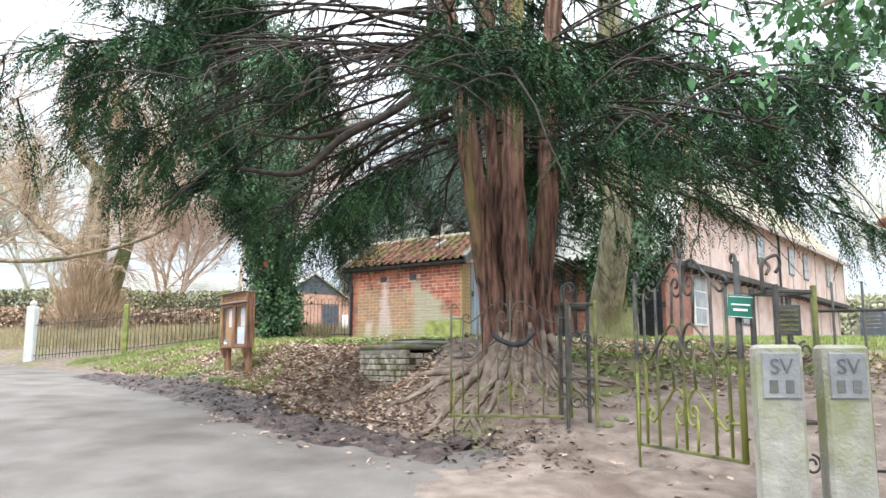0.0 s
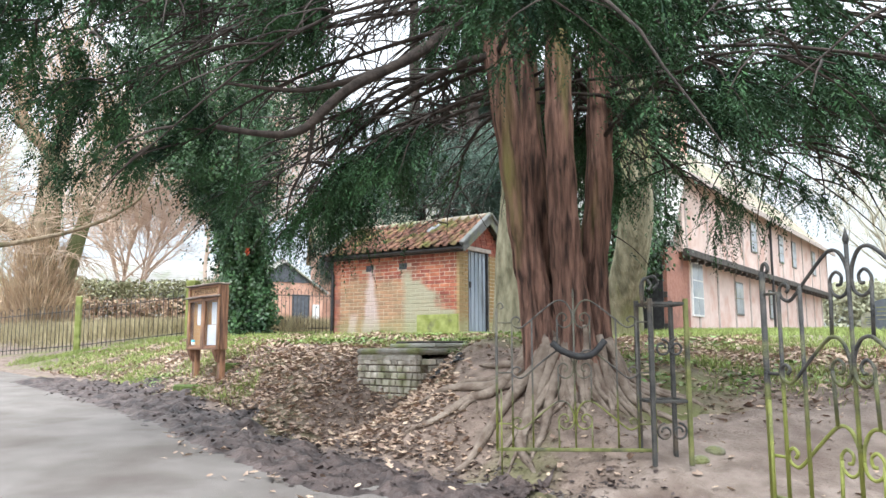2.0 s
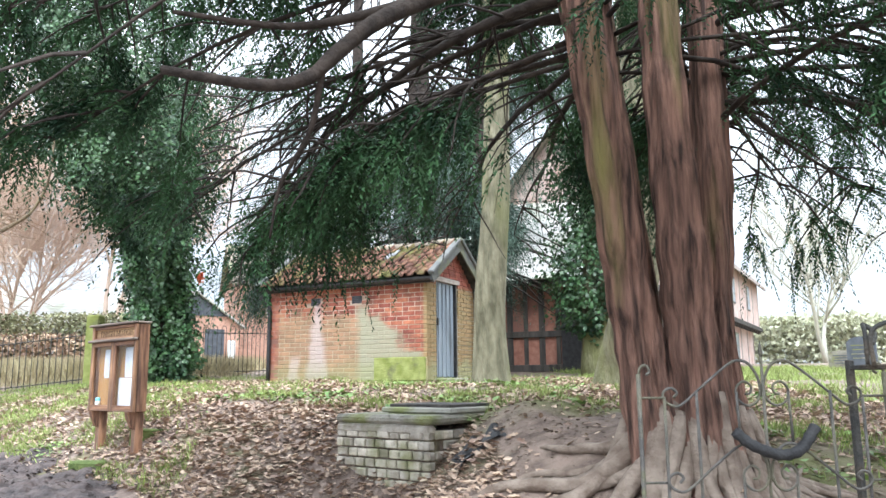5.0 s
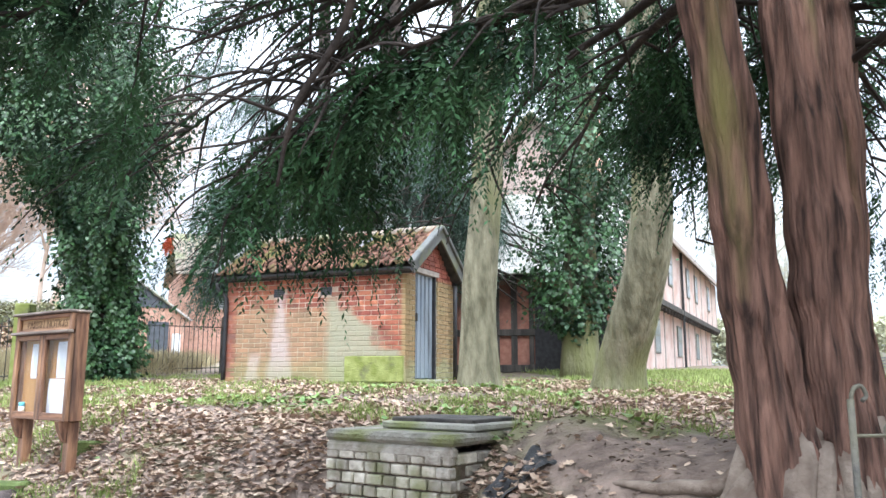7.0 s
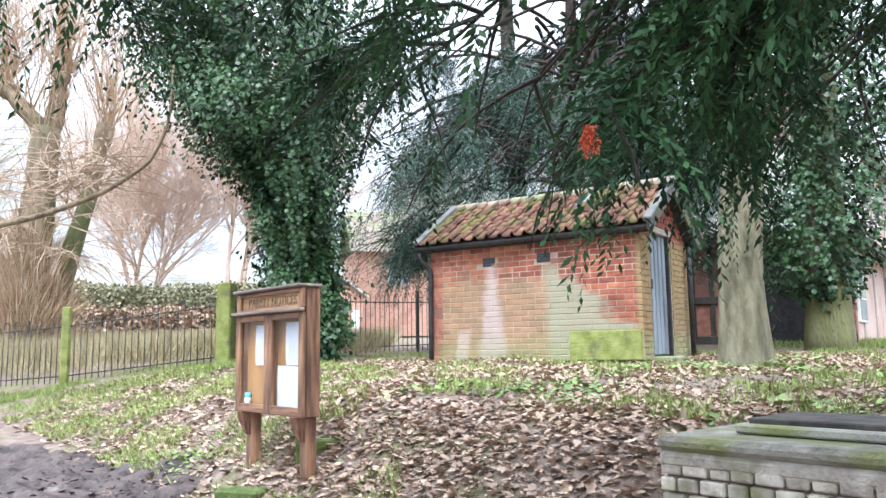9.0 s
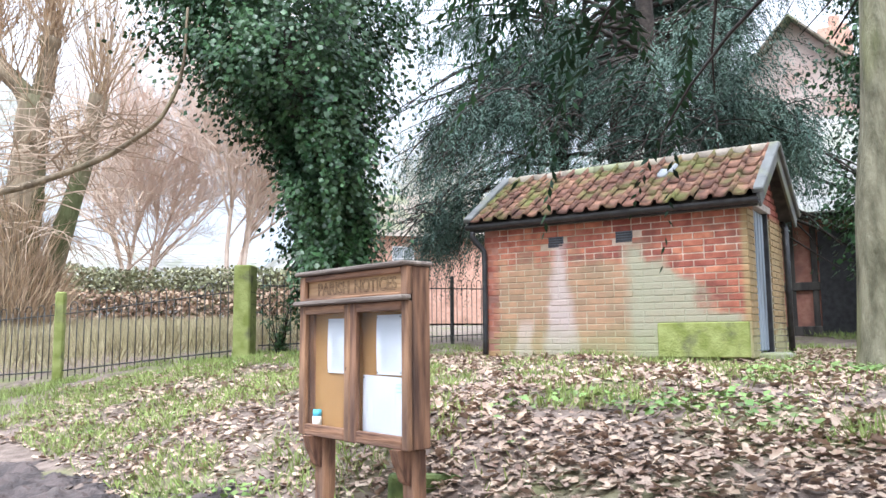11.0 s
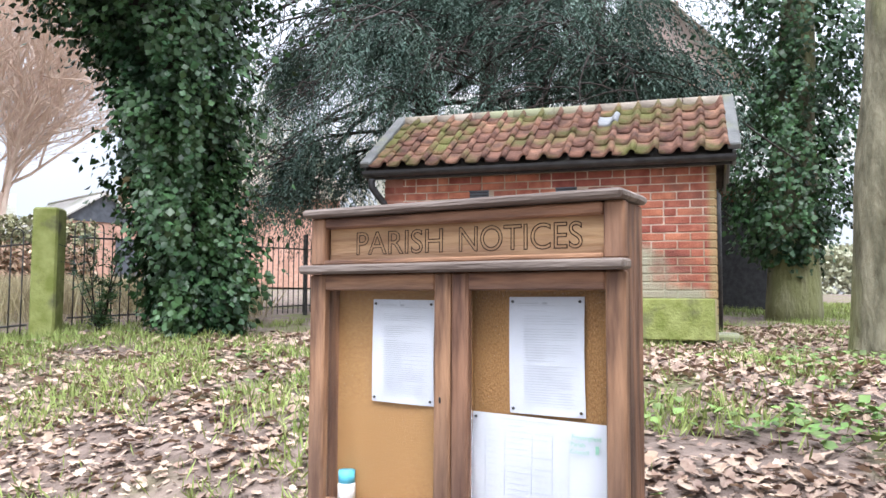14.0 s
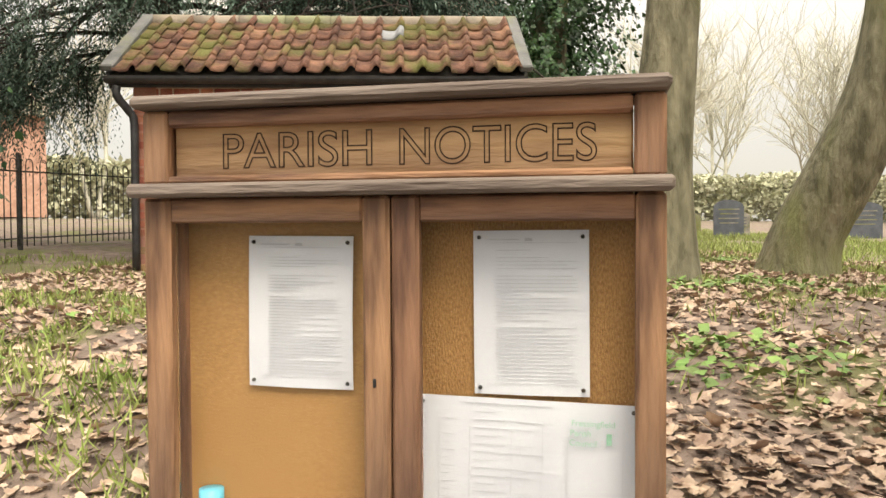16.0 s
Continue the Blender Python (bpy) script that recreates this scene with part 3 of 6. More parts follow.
# long wall and end wall laid in single bricks
CH = 0.0735
rows_n = int(SE / CH)
rb = random.Random(3)
for r in range(rows_n):
    z = (r + 0.5) * CH
    flem = r % 2
    x = 0.0
    lay = []
    k = 0
    while x < SL - 0.01:
        w = 0.2245 if (k + flem) % 2 == 0 or r % 5 else 0.112
        if x == 0.0 and flem:
            w = 0.112
        w = min(w, SL - x)
        if SL - x - w < 0.05:
            w = SL - x
        lay.append((x, w))
        x += w
        k += 1
    for x, w in lay:
        cx = x + w / 2
        if abs(z - 1.34) < 0.07 and (abs(cx - 0.98) < 0.12 or abs(cx - 1.82) < 0.12):
            continue
        if cx > SL - 0.98 and z < 0.36:
            continue
        part("brick", box(round(w - 0.011, 3), 0.06, CH - 0.011, M_SHEDBRICK, 0.005), shed, pose(cx, 0.028 + rb.uniform(-0.003, 0.003), z, 0, 0, rb.uniform(-0.4, 0.4)))
endbricks = Bag()


def loose_box(sx, sy, sz, m):
    v = [m @ Vector((a * sx / 2, b * sy / 2, c * sz / 2)) for a in (-1, 1) for b in (-1, 1) for c in (-1, 1)]
    return v, [(0, 1, 3, 2), (4, 6, 7, 5), (0, 4, 5, 1), (2, 3, 7, 6), (0, 2, 6, 4), (1, 5, 7, 3)]


for r in range(int((SR - 0.12) / CH)):
    z = (r + 0.5) * CH
    inset = max(0.0, (z - SE + 0.05) * (SD / 2) / (SR - SE))
    y = inset + 0.002
    while y < SD - inset - 0.03:
        w = min(0.112 if (r % 2 and y == inset + 0.002) else 0.2245, SD - inset - y)
        a, b = y, y + w
        if z < DOORH + 0.05:
            if a < DOOR0 < b:
                b = DOOR0
            elif DOOR0 <= a and b <= DOOR1:
                a = b
            elif a < DOOR1 < b:
                a = DOOR1
        if b - a > 0.03:
            endbricks.add(loose_box(0.06, b - a - 0.011, CH - 0.011, pose(SL - 0.028, (a + b) / 2, z)))
        y += w
part("end_brickwork", endbricks.mesh("end_brickwork", M_SHEDBRICK, False), shed, kind="stuff")
for vx in (0.98, 1.82):
    vent = part("air_vent", box(0.20, 0.05, 0.125, M_SLATE, 0.004), shed, pose(vx, 0.024, 1.34), "dark slatted air vent")
    for k in range(4):
        part("vent_slat", box(0.18, 0.012, 0.012, M_BLACK, 0.002), vent, pose(0, -0.03, -0.042 + 0.028 * k))
part("render_panel", box(0.95, 0.07, 0.37, M_ALGAE, 0.012), shed, pose(SL - 0.5, 0.012, 0.185), "rendered panel green with algae")
part("door", box(0.045, DOOR1 - DOOR0 - 0.10, DOORH - 0.06, M_DOOR, 0.004), shed, pose(SL - 0.10, (DOOR0 + DOOR1) / 2, DOORH / 2 + 0.02), "weathered blue-grey boarded door")
for k in range(5):
    part("door_board", box(0.02, 0.112, DOORH - 0.08, M_DOOR, 0.006), shed, pose(SL - 0.07, DOOR0 + 0.11 + 0.145 * k, DOORH / 2 + 0.02))
for y in (DOOR0 + 0.025, DOOR1 - 0.025):
    part("door_jamb", box(0.09, 0.05, DOORH, M_BLACK, 0.004), shed, pose(SL - 0.06, y, DOORH / 2))
part("door_lintel", box(0.10, DOOR1 - DOOR0 + 0.16, 0.08, M_GREYTIMBER, 0.005), shed, pose(SL - 0.045, (DOOR0 + DOOR1) / 2, DOORH + 0.03))
part("door_latch", box(0.02, 0.05, 0.12, M_IRON, 0.004), shed, pose(SL - 0.045, DOOR0 + 0.15, 0.95))
v, f = tube([(SL + 0.07, SD - 0.13, 0.0), (SL + 0.07, SD - 0.13, SE - 0.05), (SL + 0.02, SD - 0.05, SE + 0.02)], [0.036] * 3, 10)
part("downpipe", mesh_of("downpipe", v, f, M_BLACK, True), shed, None, "black downpipe at the gable end")
part("doorstep", box(0.28, 0.8, 0.08, M_CONCRETE, 0.015), shed, pose(SL + 0.08, 0.66, 0.0))

# roof: boards, pantiles one by one, ridge, verges, gutter, downpipe
RISE, RUN = SR - SE - 0.10, SD / 2 + 0.13
pitch = math.atan2(RISE, RUN)
slen = math.hypot(RISE, RUN)
ov = 0.16
for s in (1, -1):
    base = pose(SL / 2, SD / 2, SR, 0, 0, 0 if s == 1 else 180) @ pose(0, 0, 0, math.degrees(pitch), 0, 0)
    part("roof_deck", box(SL + 2 * ov - 0.05, slen, 0.03, M_TIMBER, 0), shed, base @ pose(0, -slen / 2, -0.045))


def pantile(w, h):
    v, f = [], []
    n = 13
    def wave(u):
        return 0.012 * (abs(u - 0.36) / 0.36) ** 2 - 0.016 if u < 0.62 else -0.01 + 0.052 * math.sin(math.pi * (u - 0.62) / 0.44)
    for j, (yy, zz) in enumerate(((0, 0.0), (-h, 0.022))):
        for i in range(n):
            u = i / (n - 1)
            v.append((u * w, yy, zz + wave(u) + 0.004))
    for i in range(n):
        u = i / (n - 1)
        v.append((u * w, -h, 0.004 + wave(u)))
    for i in range(n - 1):
        f.append((i, i + n, i + n + 1, i + 1))
        f.append((i + n, i + 2 * n, i + 2 * n + 1, i + n + 1))
    return mesh_of("pantile", v, f, M_PANTILE, True)


cols, rws = 17, 5
tw, th = (SL + 2 * ov - 0.1) / cols, slen / rws
TILE = pantile(tw * 1.04, th * 1.12)
TILE2 = TILE.copy()
TILE2.materials[0] = M_PLATE
for s in (1, -1):
    base = pose(SL / 2, SD / 2, SR, 0, 0, 0 if s == 1 else 180) @ pose(0, 0, 0, math.degrees(pitch), 0, 0)
    for r in range(rws):
        for k in range(cols):
            odd = s == 1 and r == 1 and k == 11
            m = base @ pose(-(SL + 2 * ov - 0.1) / 2 + k * tw, -r * th + 0.015 + rb.uniform(-0.012, 0.012), 0.012 + rb.uniform(0, 0.008), rb.uniform(-1, 1), 0, rb.uniform(-1.5, 1.5))
            part("pantile", TILE2 if odd else TILE, shed, m, "pale replacement tile" if odd else "")
for k in range(8):
    w = (SL + 2 * ov) / 8
    v, f = tube([(0, 0, 0), (w * 0.985, 0, 0)], [0.085, 0.085], 14)
    part("ridge_tile", mesh_of("ridge_tile", v, f, M_ROOFTILE, True), shed, pose(-ov + k * w, SD / 2, SR - 0.03 + rb.uniform(-0.004, 0.004)))
for x in (-ov + 0.01, SL + ov - 0.01):
    for s in (1, -1):
        base = pose(x, SD / 2, SR, 0, 0, 0 if s == 1 else 180) @ pose(0, 0, 0, math.degrees(pitch), 0, 0)
        part("verge_cap", box(0.11, slen + 0.02, 0.06, M_LEAD, 0.012), shed, base @ pose(0, -slen / 2, 0.035), "grey weathered verge capping")
        part("bargeboard", box(0.03, slen + 0.02, 0.15, M_LEAD if x > 0 else M_BLACK, 0.004), shed, base @ pose(0.0, -slen / 2, -0.07))
part("fascia", box(SL + 2 * ov - 0.06, 0.03, 0.10, M_BLACK, 0.004), shed, pose(SL / 2, -0.07, SE + 0.035))
g = []
for i in range(9):
    a = math.pi + math.pi * i / 8
    g.append((0.055 * math.cos(a), 0.055 * math.sin(a)))
g += [(0.047 * math.cos(a), 0.047 * math.sin(a)) for a in (2 * math.pi - math.pi * i / 8 for i in range(9))]
v, f = prism(g, -(SL / 2 + ov), SL / 2 + ov)
part("gutter", mesh_of("gutter", v, f, M_BLACK), shed, pose(SL / 2, -0.15, SE + 0.055, 0, 0, 90), "black half-round gutter")
pp = spline([(-0.07, -0.155, SE - 0.02), (-0.07, -0.15, SE - 0.10), (0.0, -0.07, SE - 0.22), (0.03, -0.05, SE - 0.32), (0.03, -0.05, 0.7), (0.03, -0.05, 0.02)], 16)
v, f = tube(pp, [0.034] * len(pp), 10)
part("downpipe", mesh_of("downpipe", v, f, M_BLACK, True), shed, None, "black rainwater pipe")

# ---- parish notice board ----
BOARD = pose(-3.365, 12.446, 1.20, 0, 0, math.degrees(math.atan2(-0.771, 0.636)))
board = thing("notice_board", BOARD, "weathered brown oak parish notice board on two posts on the bank", "notice board")
BW, BD, B0, B1 = 0.956, 0.145, 0.515, 1.38
for x in (-BW / 2 + 0.026, BW / 2 - 0.026):
    part("case_side", box(0.045, BD - 0.037, B1 - B0 - 0.003, M_WOOD, 0.005), board, pose(x, BD / 2 + 0.018, (B0 + B1) / 2))
    part("corner_post", box(0.052, 0.034, B1 - 1.2435, M_WOOD, 0.005), board, pose(x, 0.016, (B1 + 1.2425) / 2))
part("case_back", box(BW - 0.1, 0.02, B1 - B0 - 0.004, M_WOOD, 0.003), board, pose(0, BD - 0.015, (B0 + B1) / 2))
part("case_floor", box(BW - 0.1, BD - 0.06, 0.03, M_WOODH, 0.003), board, pose(0, BD / 2 + 0.008, B0 + 0.02))
part("hood", box(BW + 0.012, BD + 0.05, 0.023, M_GREYWOOD, 0.007), board, pose(0, BD / 2 - 0.012, B1 + 0.0125), "grey weathered top capping board")
part("ledge", box(BW + 0.022, 0.06, 0.025, M_GREYWOOD, 0.006), board, pose(0, -0.012, 1.2295), "grey weathered projecting ledge")
part("header_rail", box(BW - 0.108, 0.03, 0.030, M_WOODH, 0.005), board, pose(0, 0.012, B1 - 0.0165))
part("header_rail", box(BW - 0.108, 0.034, 0.014, M_WOODH, 0.004), board, pose(0, 0.013, 1.250))
header = part("header_panel", box(BW - 0.108, 0.02, 0.105, M_TANWOOD, 0.003), board, pose(0, 0.034, 1.303), "carved header panel reading PARISH NOTICES")


def lettering(word, size, extrude, material, outline=0.0):
    cu = bpy.data.curves.new("lettering", "FONT")
    cu.body, cu.align_x, cu.align_y, cu.size, cu.extrude = word, "CENTER", "CENTER", size, extrude
    if outline:
        cu.fill_mode, cu.bevel_depth, cu.bevel_resolution = "NONE", outline, 0
    tmp = bpy.data.objects.new("lettering", cu)
    scene.collection.objects.link(tmp)
    me = bpy.data.meshes.new_from_object(tmp.evaluated_get(bpy.context.evaluated_depsgraph_get()))
    bpy.data.objects.remove(tmp)
    me.materials.clear()
    me.materials.append(material)
    co = np.array([q.co for q in me.vertices])
    return me, co[:, 0].max() - co[:, 0].min(), co[:, 1].max() - co[:, 1].min()


# outlines lie on the panel; the shade of carved grooves is their dark colour
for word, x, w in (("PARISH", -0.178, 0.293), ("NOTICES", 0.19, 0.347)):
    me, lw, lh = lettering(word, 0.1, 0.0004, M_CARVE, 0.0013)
    part("carved_word", me, header, pose(x, -0.0104, -0.003, 90) @ Matrix.Diagonal((w / lw, 0.067 / lh, 1, 1)), "carved lettering, its groove shade drawn as dark outlines: " + word)
# two glazed doors
for x0, x1, s0, s1, lab in ((-BW / 2, 0.005, 0.055, 0.05, "glazed oak door with a keyhole"), (0.009, BW / 2, 0.05, 0.049, "glazed oak door")):
    mid = (x0 + x1) / 2
    dr = part("door", box(x1 - x0 - s0 - s1 - 0.002, 0.03, 0.046, M_WOODH, 0.004), board, pose(mid + (s0 - s1) / 2, 0.015, 1.192), lab)
    off = Matrix.Translation((-mid - (s0 - s1) / 2, -0.015, -1.192))
    h0, h1 = B0, 1.216
    for sx, sw in ((x0 + s0 / 2, s0), (x1 - s1 / 2, s1)):
        part("stile", box(sw, 0.034, h1 - h0, M_WOOD, 0.006), dr, off @ pose(sx, 0.015, (h0 + h1) / 2))
    part("bottom_rail", box(x1 - x0 - s0 - s1 - 0.002, 0.03, 0.06, M_WOODH, 0.005), dr, off @ pose(mid + (s0 - s1) / 2, 0.015, h0 + 0.032))
    pane = part("pane", box(x1 - x0 - s0 - s1 - 0.002, 0.004, 1.168 - h0 - 0.064, glass, 0), dr, off @ pose(mid + (s0 - s1) / 2, 0.022, (1.168 + h0 + 0.064) / 2), "clear glass pane")
    pane.visible_shadow = False
part("keyhole", box(0.006, 0.004, 0.016, M_BLACK, 0.002), board, pose(-0.023, -0.002, 0.882))
part("backing", box(0.44, 0.012, 0.68, M_PLY, 0.002), board, pose(-0.215, 0.085, 0.865), "orange-brown woven backing board")
part("backing", box(0.44, 0.012, 0.68, M_HESSIAN, 0.002), board, pose(0.227, 0.085, 0.865), "coarse hessian-covered backing")
for x in (-BW / 2 + 0.12, BW / 2 - 0.075):
    part("post", box(0.085, 0.085, 0.66, M_WOOD, 0.008), board, pose(x, 0.10, 0.185), "stout square oak post")
    v, f = prism([(0, 0), (0, -0.17), (0.03, -0.15), (0.05, -0.10), (0.07, -0.06), (0.085, 0)], -0.03, 0.03)
    part("bracket", mesh_of("bracket", v, f, M_WOOD), board, pose(x, 0.057, B0 + 0.002, 0, 0, -90))


def sheet_of_paper(name, w, h, m, label, bars):
    """A slightly curled sheet with rows of unreadable print."""
    n = 10
    curl = lambda i, j: -0.006 * math.sin(math.pi * j) * (0.4 + 0.6 * i) - 0.004 * max(0.0, 0.15 - j) / 0.15 * math.sin(math.pi * i)
    vv = [((i / n - 0.5) * w, curl(i / n, j / n), (j / n - 0.5) * h) for j in range(n + 1) for i in range(n + 1)]
    ff = [(j * (n + 1) + i, j * (n + 1) + i + 1, (j + 1) * (n + 1) + i + 1, (j + 1) * (n + 1) + i) for j in range(n) for i in range(n)]
    ob = tagged(new(name, mesh_of(name, vv, ff, M_PAPER, True)), label, "paper", "notices on the board")
    ob.matrix_world = m
    for z, x0, x1, th in bars:
        part("printed_line", box(round((x1 - x0) * w, 3), 0.0006, th, M_INK, 0), ob, pose(((x0 + x1) / 2 - 0.5) * w, curl((x0 + x1) / 2, z / h + 0.5) - 0.0016, z))
    return ob


def text_rows(h, n, seed, top=0.38, bottom=-0.40):
    r = random.Random(seed)
    out = [(0.445 * h, 0.12, 0.40, 0.0022), (0.445 * h, 0.45, 0.52, 0.006), (0.425 * h, 0.12, 0.9, 0.0009), (-0.425 * h, 0.12, 0.88, 0.0008)]
    for k in range(n):
        z = (top + (bottom - top) * k / (n - 1)) * h
        if r.random() < 0.14:
            continue
        out.append((z, 0.2, 0.2 + r.choice((0.3, 0.45, 0.62, 0.66, 0.7, 0.7)), 0.0013))
    return out


PY = 0.072
p1 = sheet_of_paper("notice_sheet", 0.212, 0.291, BOARD @ pose(-0.192, PY, 0.9985, 0, 0.5, 0), "white printed notice pinned to the backing", text_rows(0.291, 40, 1))
p2 = sheet_of_paper("notice_sheet", 0.207, 0.297, BOARD @ pose(0.248, PY, 1.0045, 0, -0.3, 0), "white printed agenda pinned to the hessian", text_rows(0.297, 36, 2))
grid = [(0.138, 0.2, 0.62, 0.0012)]
for k in range(18):
    z = 0.122 - 0.0145 * k
    grid.append((z, 0.27, 0.27 + 0.10 + 0.04 * (k % 3), 0.0011))
    grid.append((z, 0.12, 0.15 + 0.03 * (k % 2), 0.0011))
    if k % 3:
        grid.append((z, 0.46, 0.53 + 0.05 * (k % 2), 0.0011))
p3 = sheet_of_paper("notice_sheet", 0.40, 0.297, BOARD @ pose(0.236, PY - 0.005, 0.70, 0, 1.0, 0), "large white council notice with a printed table", grid)
for x in (0.11, 0.25, 0.44, 0.58, 0.69, 0.93):
    part("table_rule", box(0.0007, 0.0006, 0.24, M_INK, 0), p3, pose((x - 0.5) * 0.4, -0.0085, -0.015))
for word, x, z in (("Fressingfield", 0.120, 0.114), ("Parish", 0.0985, 0.0965), ("Council", 0.103, 0.079)):
    me, lw, lh = lettering(word, 0.0155, 0.0003, M_GREENINK)
    part("heading", me, p3, pose(x, -0.0095, z, 90), "green heading reading " + word)
part("emblem", box(0.009, 0.0006, 0.02, M_GREENINK, 0), p3, pose(0.148, -0.0085, 0.088))
v, f = tube([(0, 0, 0), (0, 0, 0.004)], [0.004, 0.003], 10)
PIN = mesh_of("drawing_pin", v, f, M_IRON, True)
for sh, w, h in ((p1, 0.212, 0.291), (p2, 0.207, 0.297), (p3, 0.40, 0.297)):
    for a in (-1, 1):
        for b in (-1, 1):
            part("drawing_pin", PIN, sh, pose(a * (w / 2 - 0.011), -0.003, b * (h / 2 - 0.012), 90))
v, f = tube([(0, 0, 0), (0, 0, 0.06), (0, 0, 0.07)], [0.026, 0.026, 0.022], 16)
bottle = thing("plastic_tub", BOARD @ pose(-0.375, 0.056, B0 + 0.036), "small white plastic tub with a blue cap inside the case", "tub")
part("body", mesh_of("tub", v, f, M_WHITE, True), bottle)
v, f = tube([(0, 0, 0.062), (0, 0, 0.1)], [0.024, 0.024], 16)
part("cap", mesh_of("cap", v, f, M_PLASTICBLUE, True), bottle, None, "blue screw cap")
kerb = new("concrete_kerb", box(0.62, 0.10, 0.26, M_MOSS, 0.015))
kerb.matrix_world = pose(-2.86, 12.56, 1.40, 0, 2, 4)
tagged(kerb, "short green mossy concrete slab behind the notice board", "kerb")
kerb = new("concrete_kerb", box(0.34, 0.16, 0.12, M_MOSS, 0.02))
kerb.matrix_world = pose(-3.46, 12.18, at(-3.46, 12.18) + 0.02, 0, 0, -20)
tagged(kerb, "mossy concrete slab at the foot of a post", "kerb")

# ---- brick chamber with a cover, set in the bank ----
PL = pose(-0.80, 10.28, 1.10, 0, 0, -49)
chamber = thing("brick_chamber", PL, "low pale brick chamber with a concrete slab top in the bank", "chamber")
W = 1.02
part("core", box(W - 0.04, 0.95, 0.52, M_SOIL, 0), chamber, pose(0, 0.515, 0.24))
for r in range(7):
    x = -W / 2
    k = 0
    while x < W / 2 - 0.03:
        w = min(0.085 if (r % 2 and k == 0) else (0.112, 0.135, 0.105)[(r + k) % 3], W / 2 - x)
        part("brick", box(round(w - 0.012, 3), 0.07, 0.063, M_SETT, 0.008), chamber, pose(x + w / 2, 0.035 + rb.uniform(-0.006, 0.006), 0.03 + 0.075 * r, 0, 0, rb.uniform(-1.5, 1.5)))
        x += w
        k += 1
    for s in (-1, 1):
        for q in range(4):
            part("brick", box(0.07, 0.205, 0.063, M_SETT, 0.008), chamber, pose(s * (W / 2 - 0.035), 0.18 + 0.217 * q + 0.1 * (r % 2), 0.03 + 0.075 * r))
part("slab", box(W + 0.025, 1.02, 0.07, M_STONE, 0.025), chamber, pose(0, 0.50, 0.592), "worn lichened concrete slab")
part("slab_edge", box(W + 0.005, 0.09, 0.075, M_SETT, 0.02), chamber, pose(0, 0.04, 0.518), "crumbling whitewashed edge under the slab")
part("cover_frame", box(0.76, 0.62, 0.045, M_CONCRETE, 0.01), chamber, pose(0.12, 0.58, 0.655))
part("cover", box(0.66, 0.52, 0.03, M_TIMBER, 0.006), chamber, pose(0.12, 0.58, 0.688), "dark weathered access cover")
sheet_n = 18
vv = []
for i in range(sheet_n + 1):
    for j in range(sheet_n + 1):
        x, y = -0.34 + 0.34 * i / sheet_n, 9.38 + 0.3 * j / sheet_n
        vv.append((x + 0.17, y - 9.53, at(x, y) - 1.6 + 0.01 + 0.05 * float(vnoise(x, y, 11, 71)) + 0.03 * float(vnoise(x, y, 23, 72))))
ff = [(i * (sheet_n + 1) + j, (i + 1) * (sheet_n + 1) + j, (i + 1) * (sheet_n + 1) + j + 1, i * (sheet_n + 1) + j + 1) for i in range(sheet_n) for j in range(sheet_n)]
plastic = tagged(new("plastic_sheet", mesh_of("plastic_sheet", vv, ff, M_RUBBER, True)), "crumpled black plastic half buried beside the brick chamber", "plastic sheet")
plastic.matrix_world = pose(-0.17, 9.53, 1.6)


# ---- iron gates and fences ----
def bar(p, q, r, material, sides=6):
    v, f = tube([p, q], [r, r], sides)
    return mesh_of("bar", v, f, material, True)


def scroll(cx, cz, r, turn, start, flip, material, rad=0.008):
    """A flat C or S curl of bar in x and z."""
    pts = []
    n = 22
    for i in range(n):
        u = i / (n - 1)
        a = start + flip * turn * u
        rr = r * (1 - 0.62 * u)
        pts.append((cx + rr * math.cos(a), 0, cz + rr * math.sin(a)))
    v, f = tube(pts, [rad] * n, 6)
    return mesh_of("scroll", v, f, material, True)


def rod(points, rad, material, n=20):
    P = spline(points, n)
    v, f = tube(P, [rad] * n, 6)
    return mesh_of("rod", v, f, material, True)


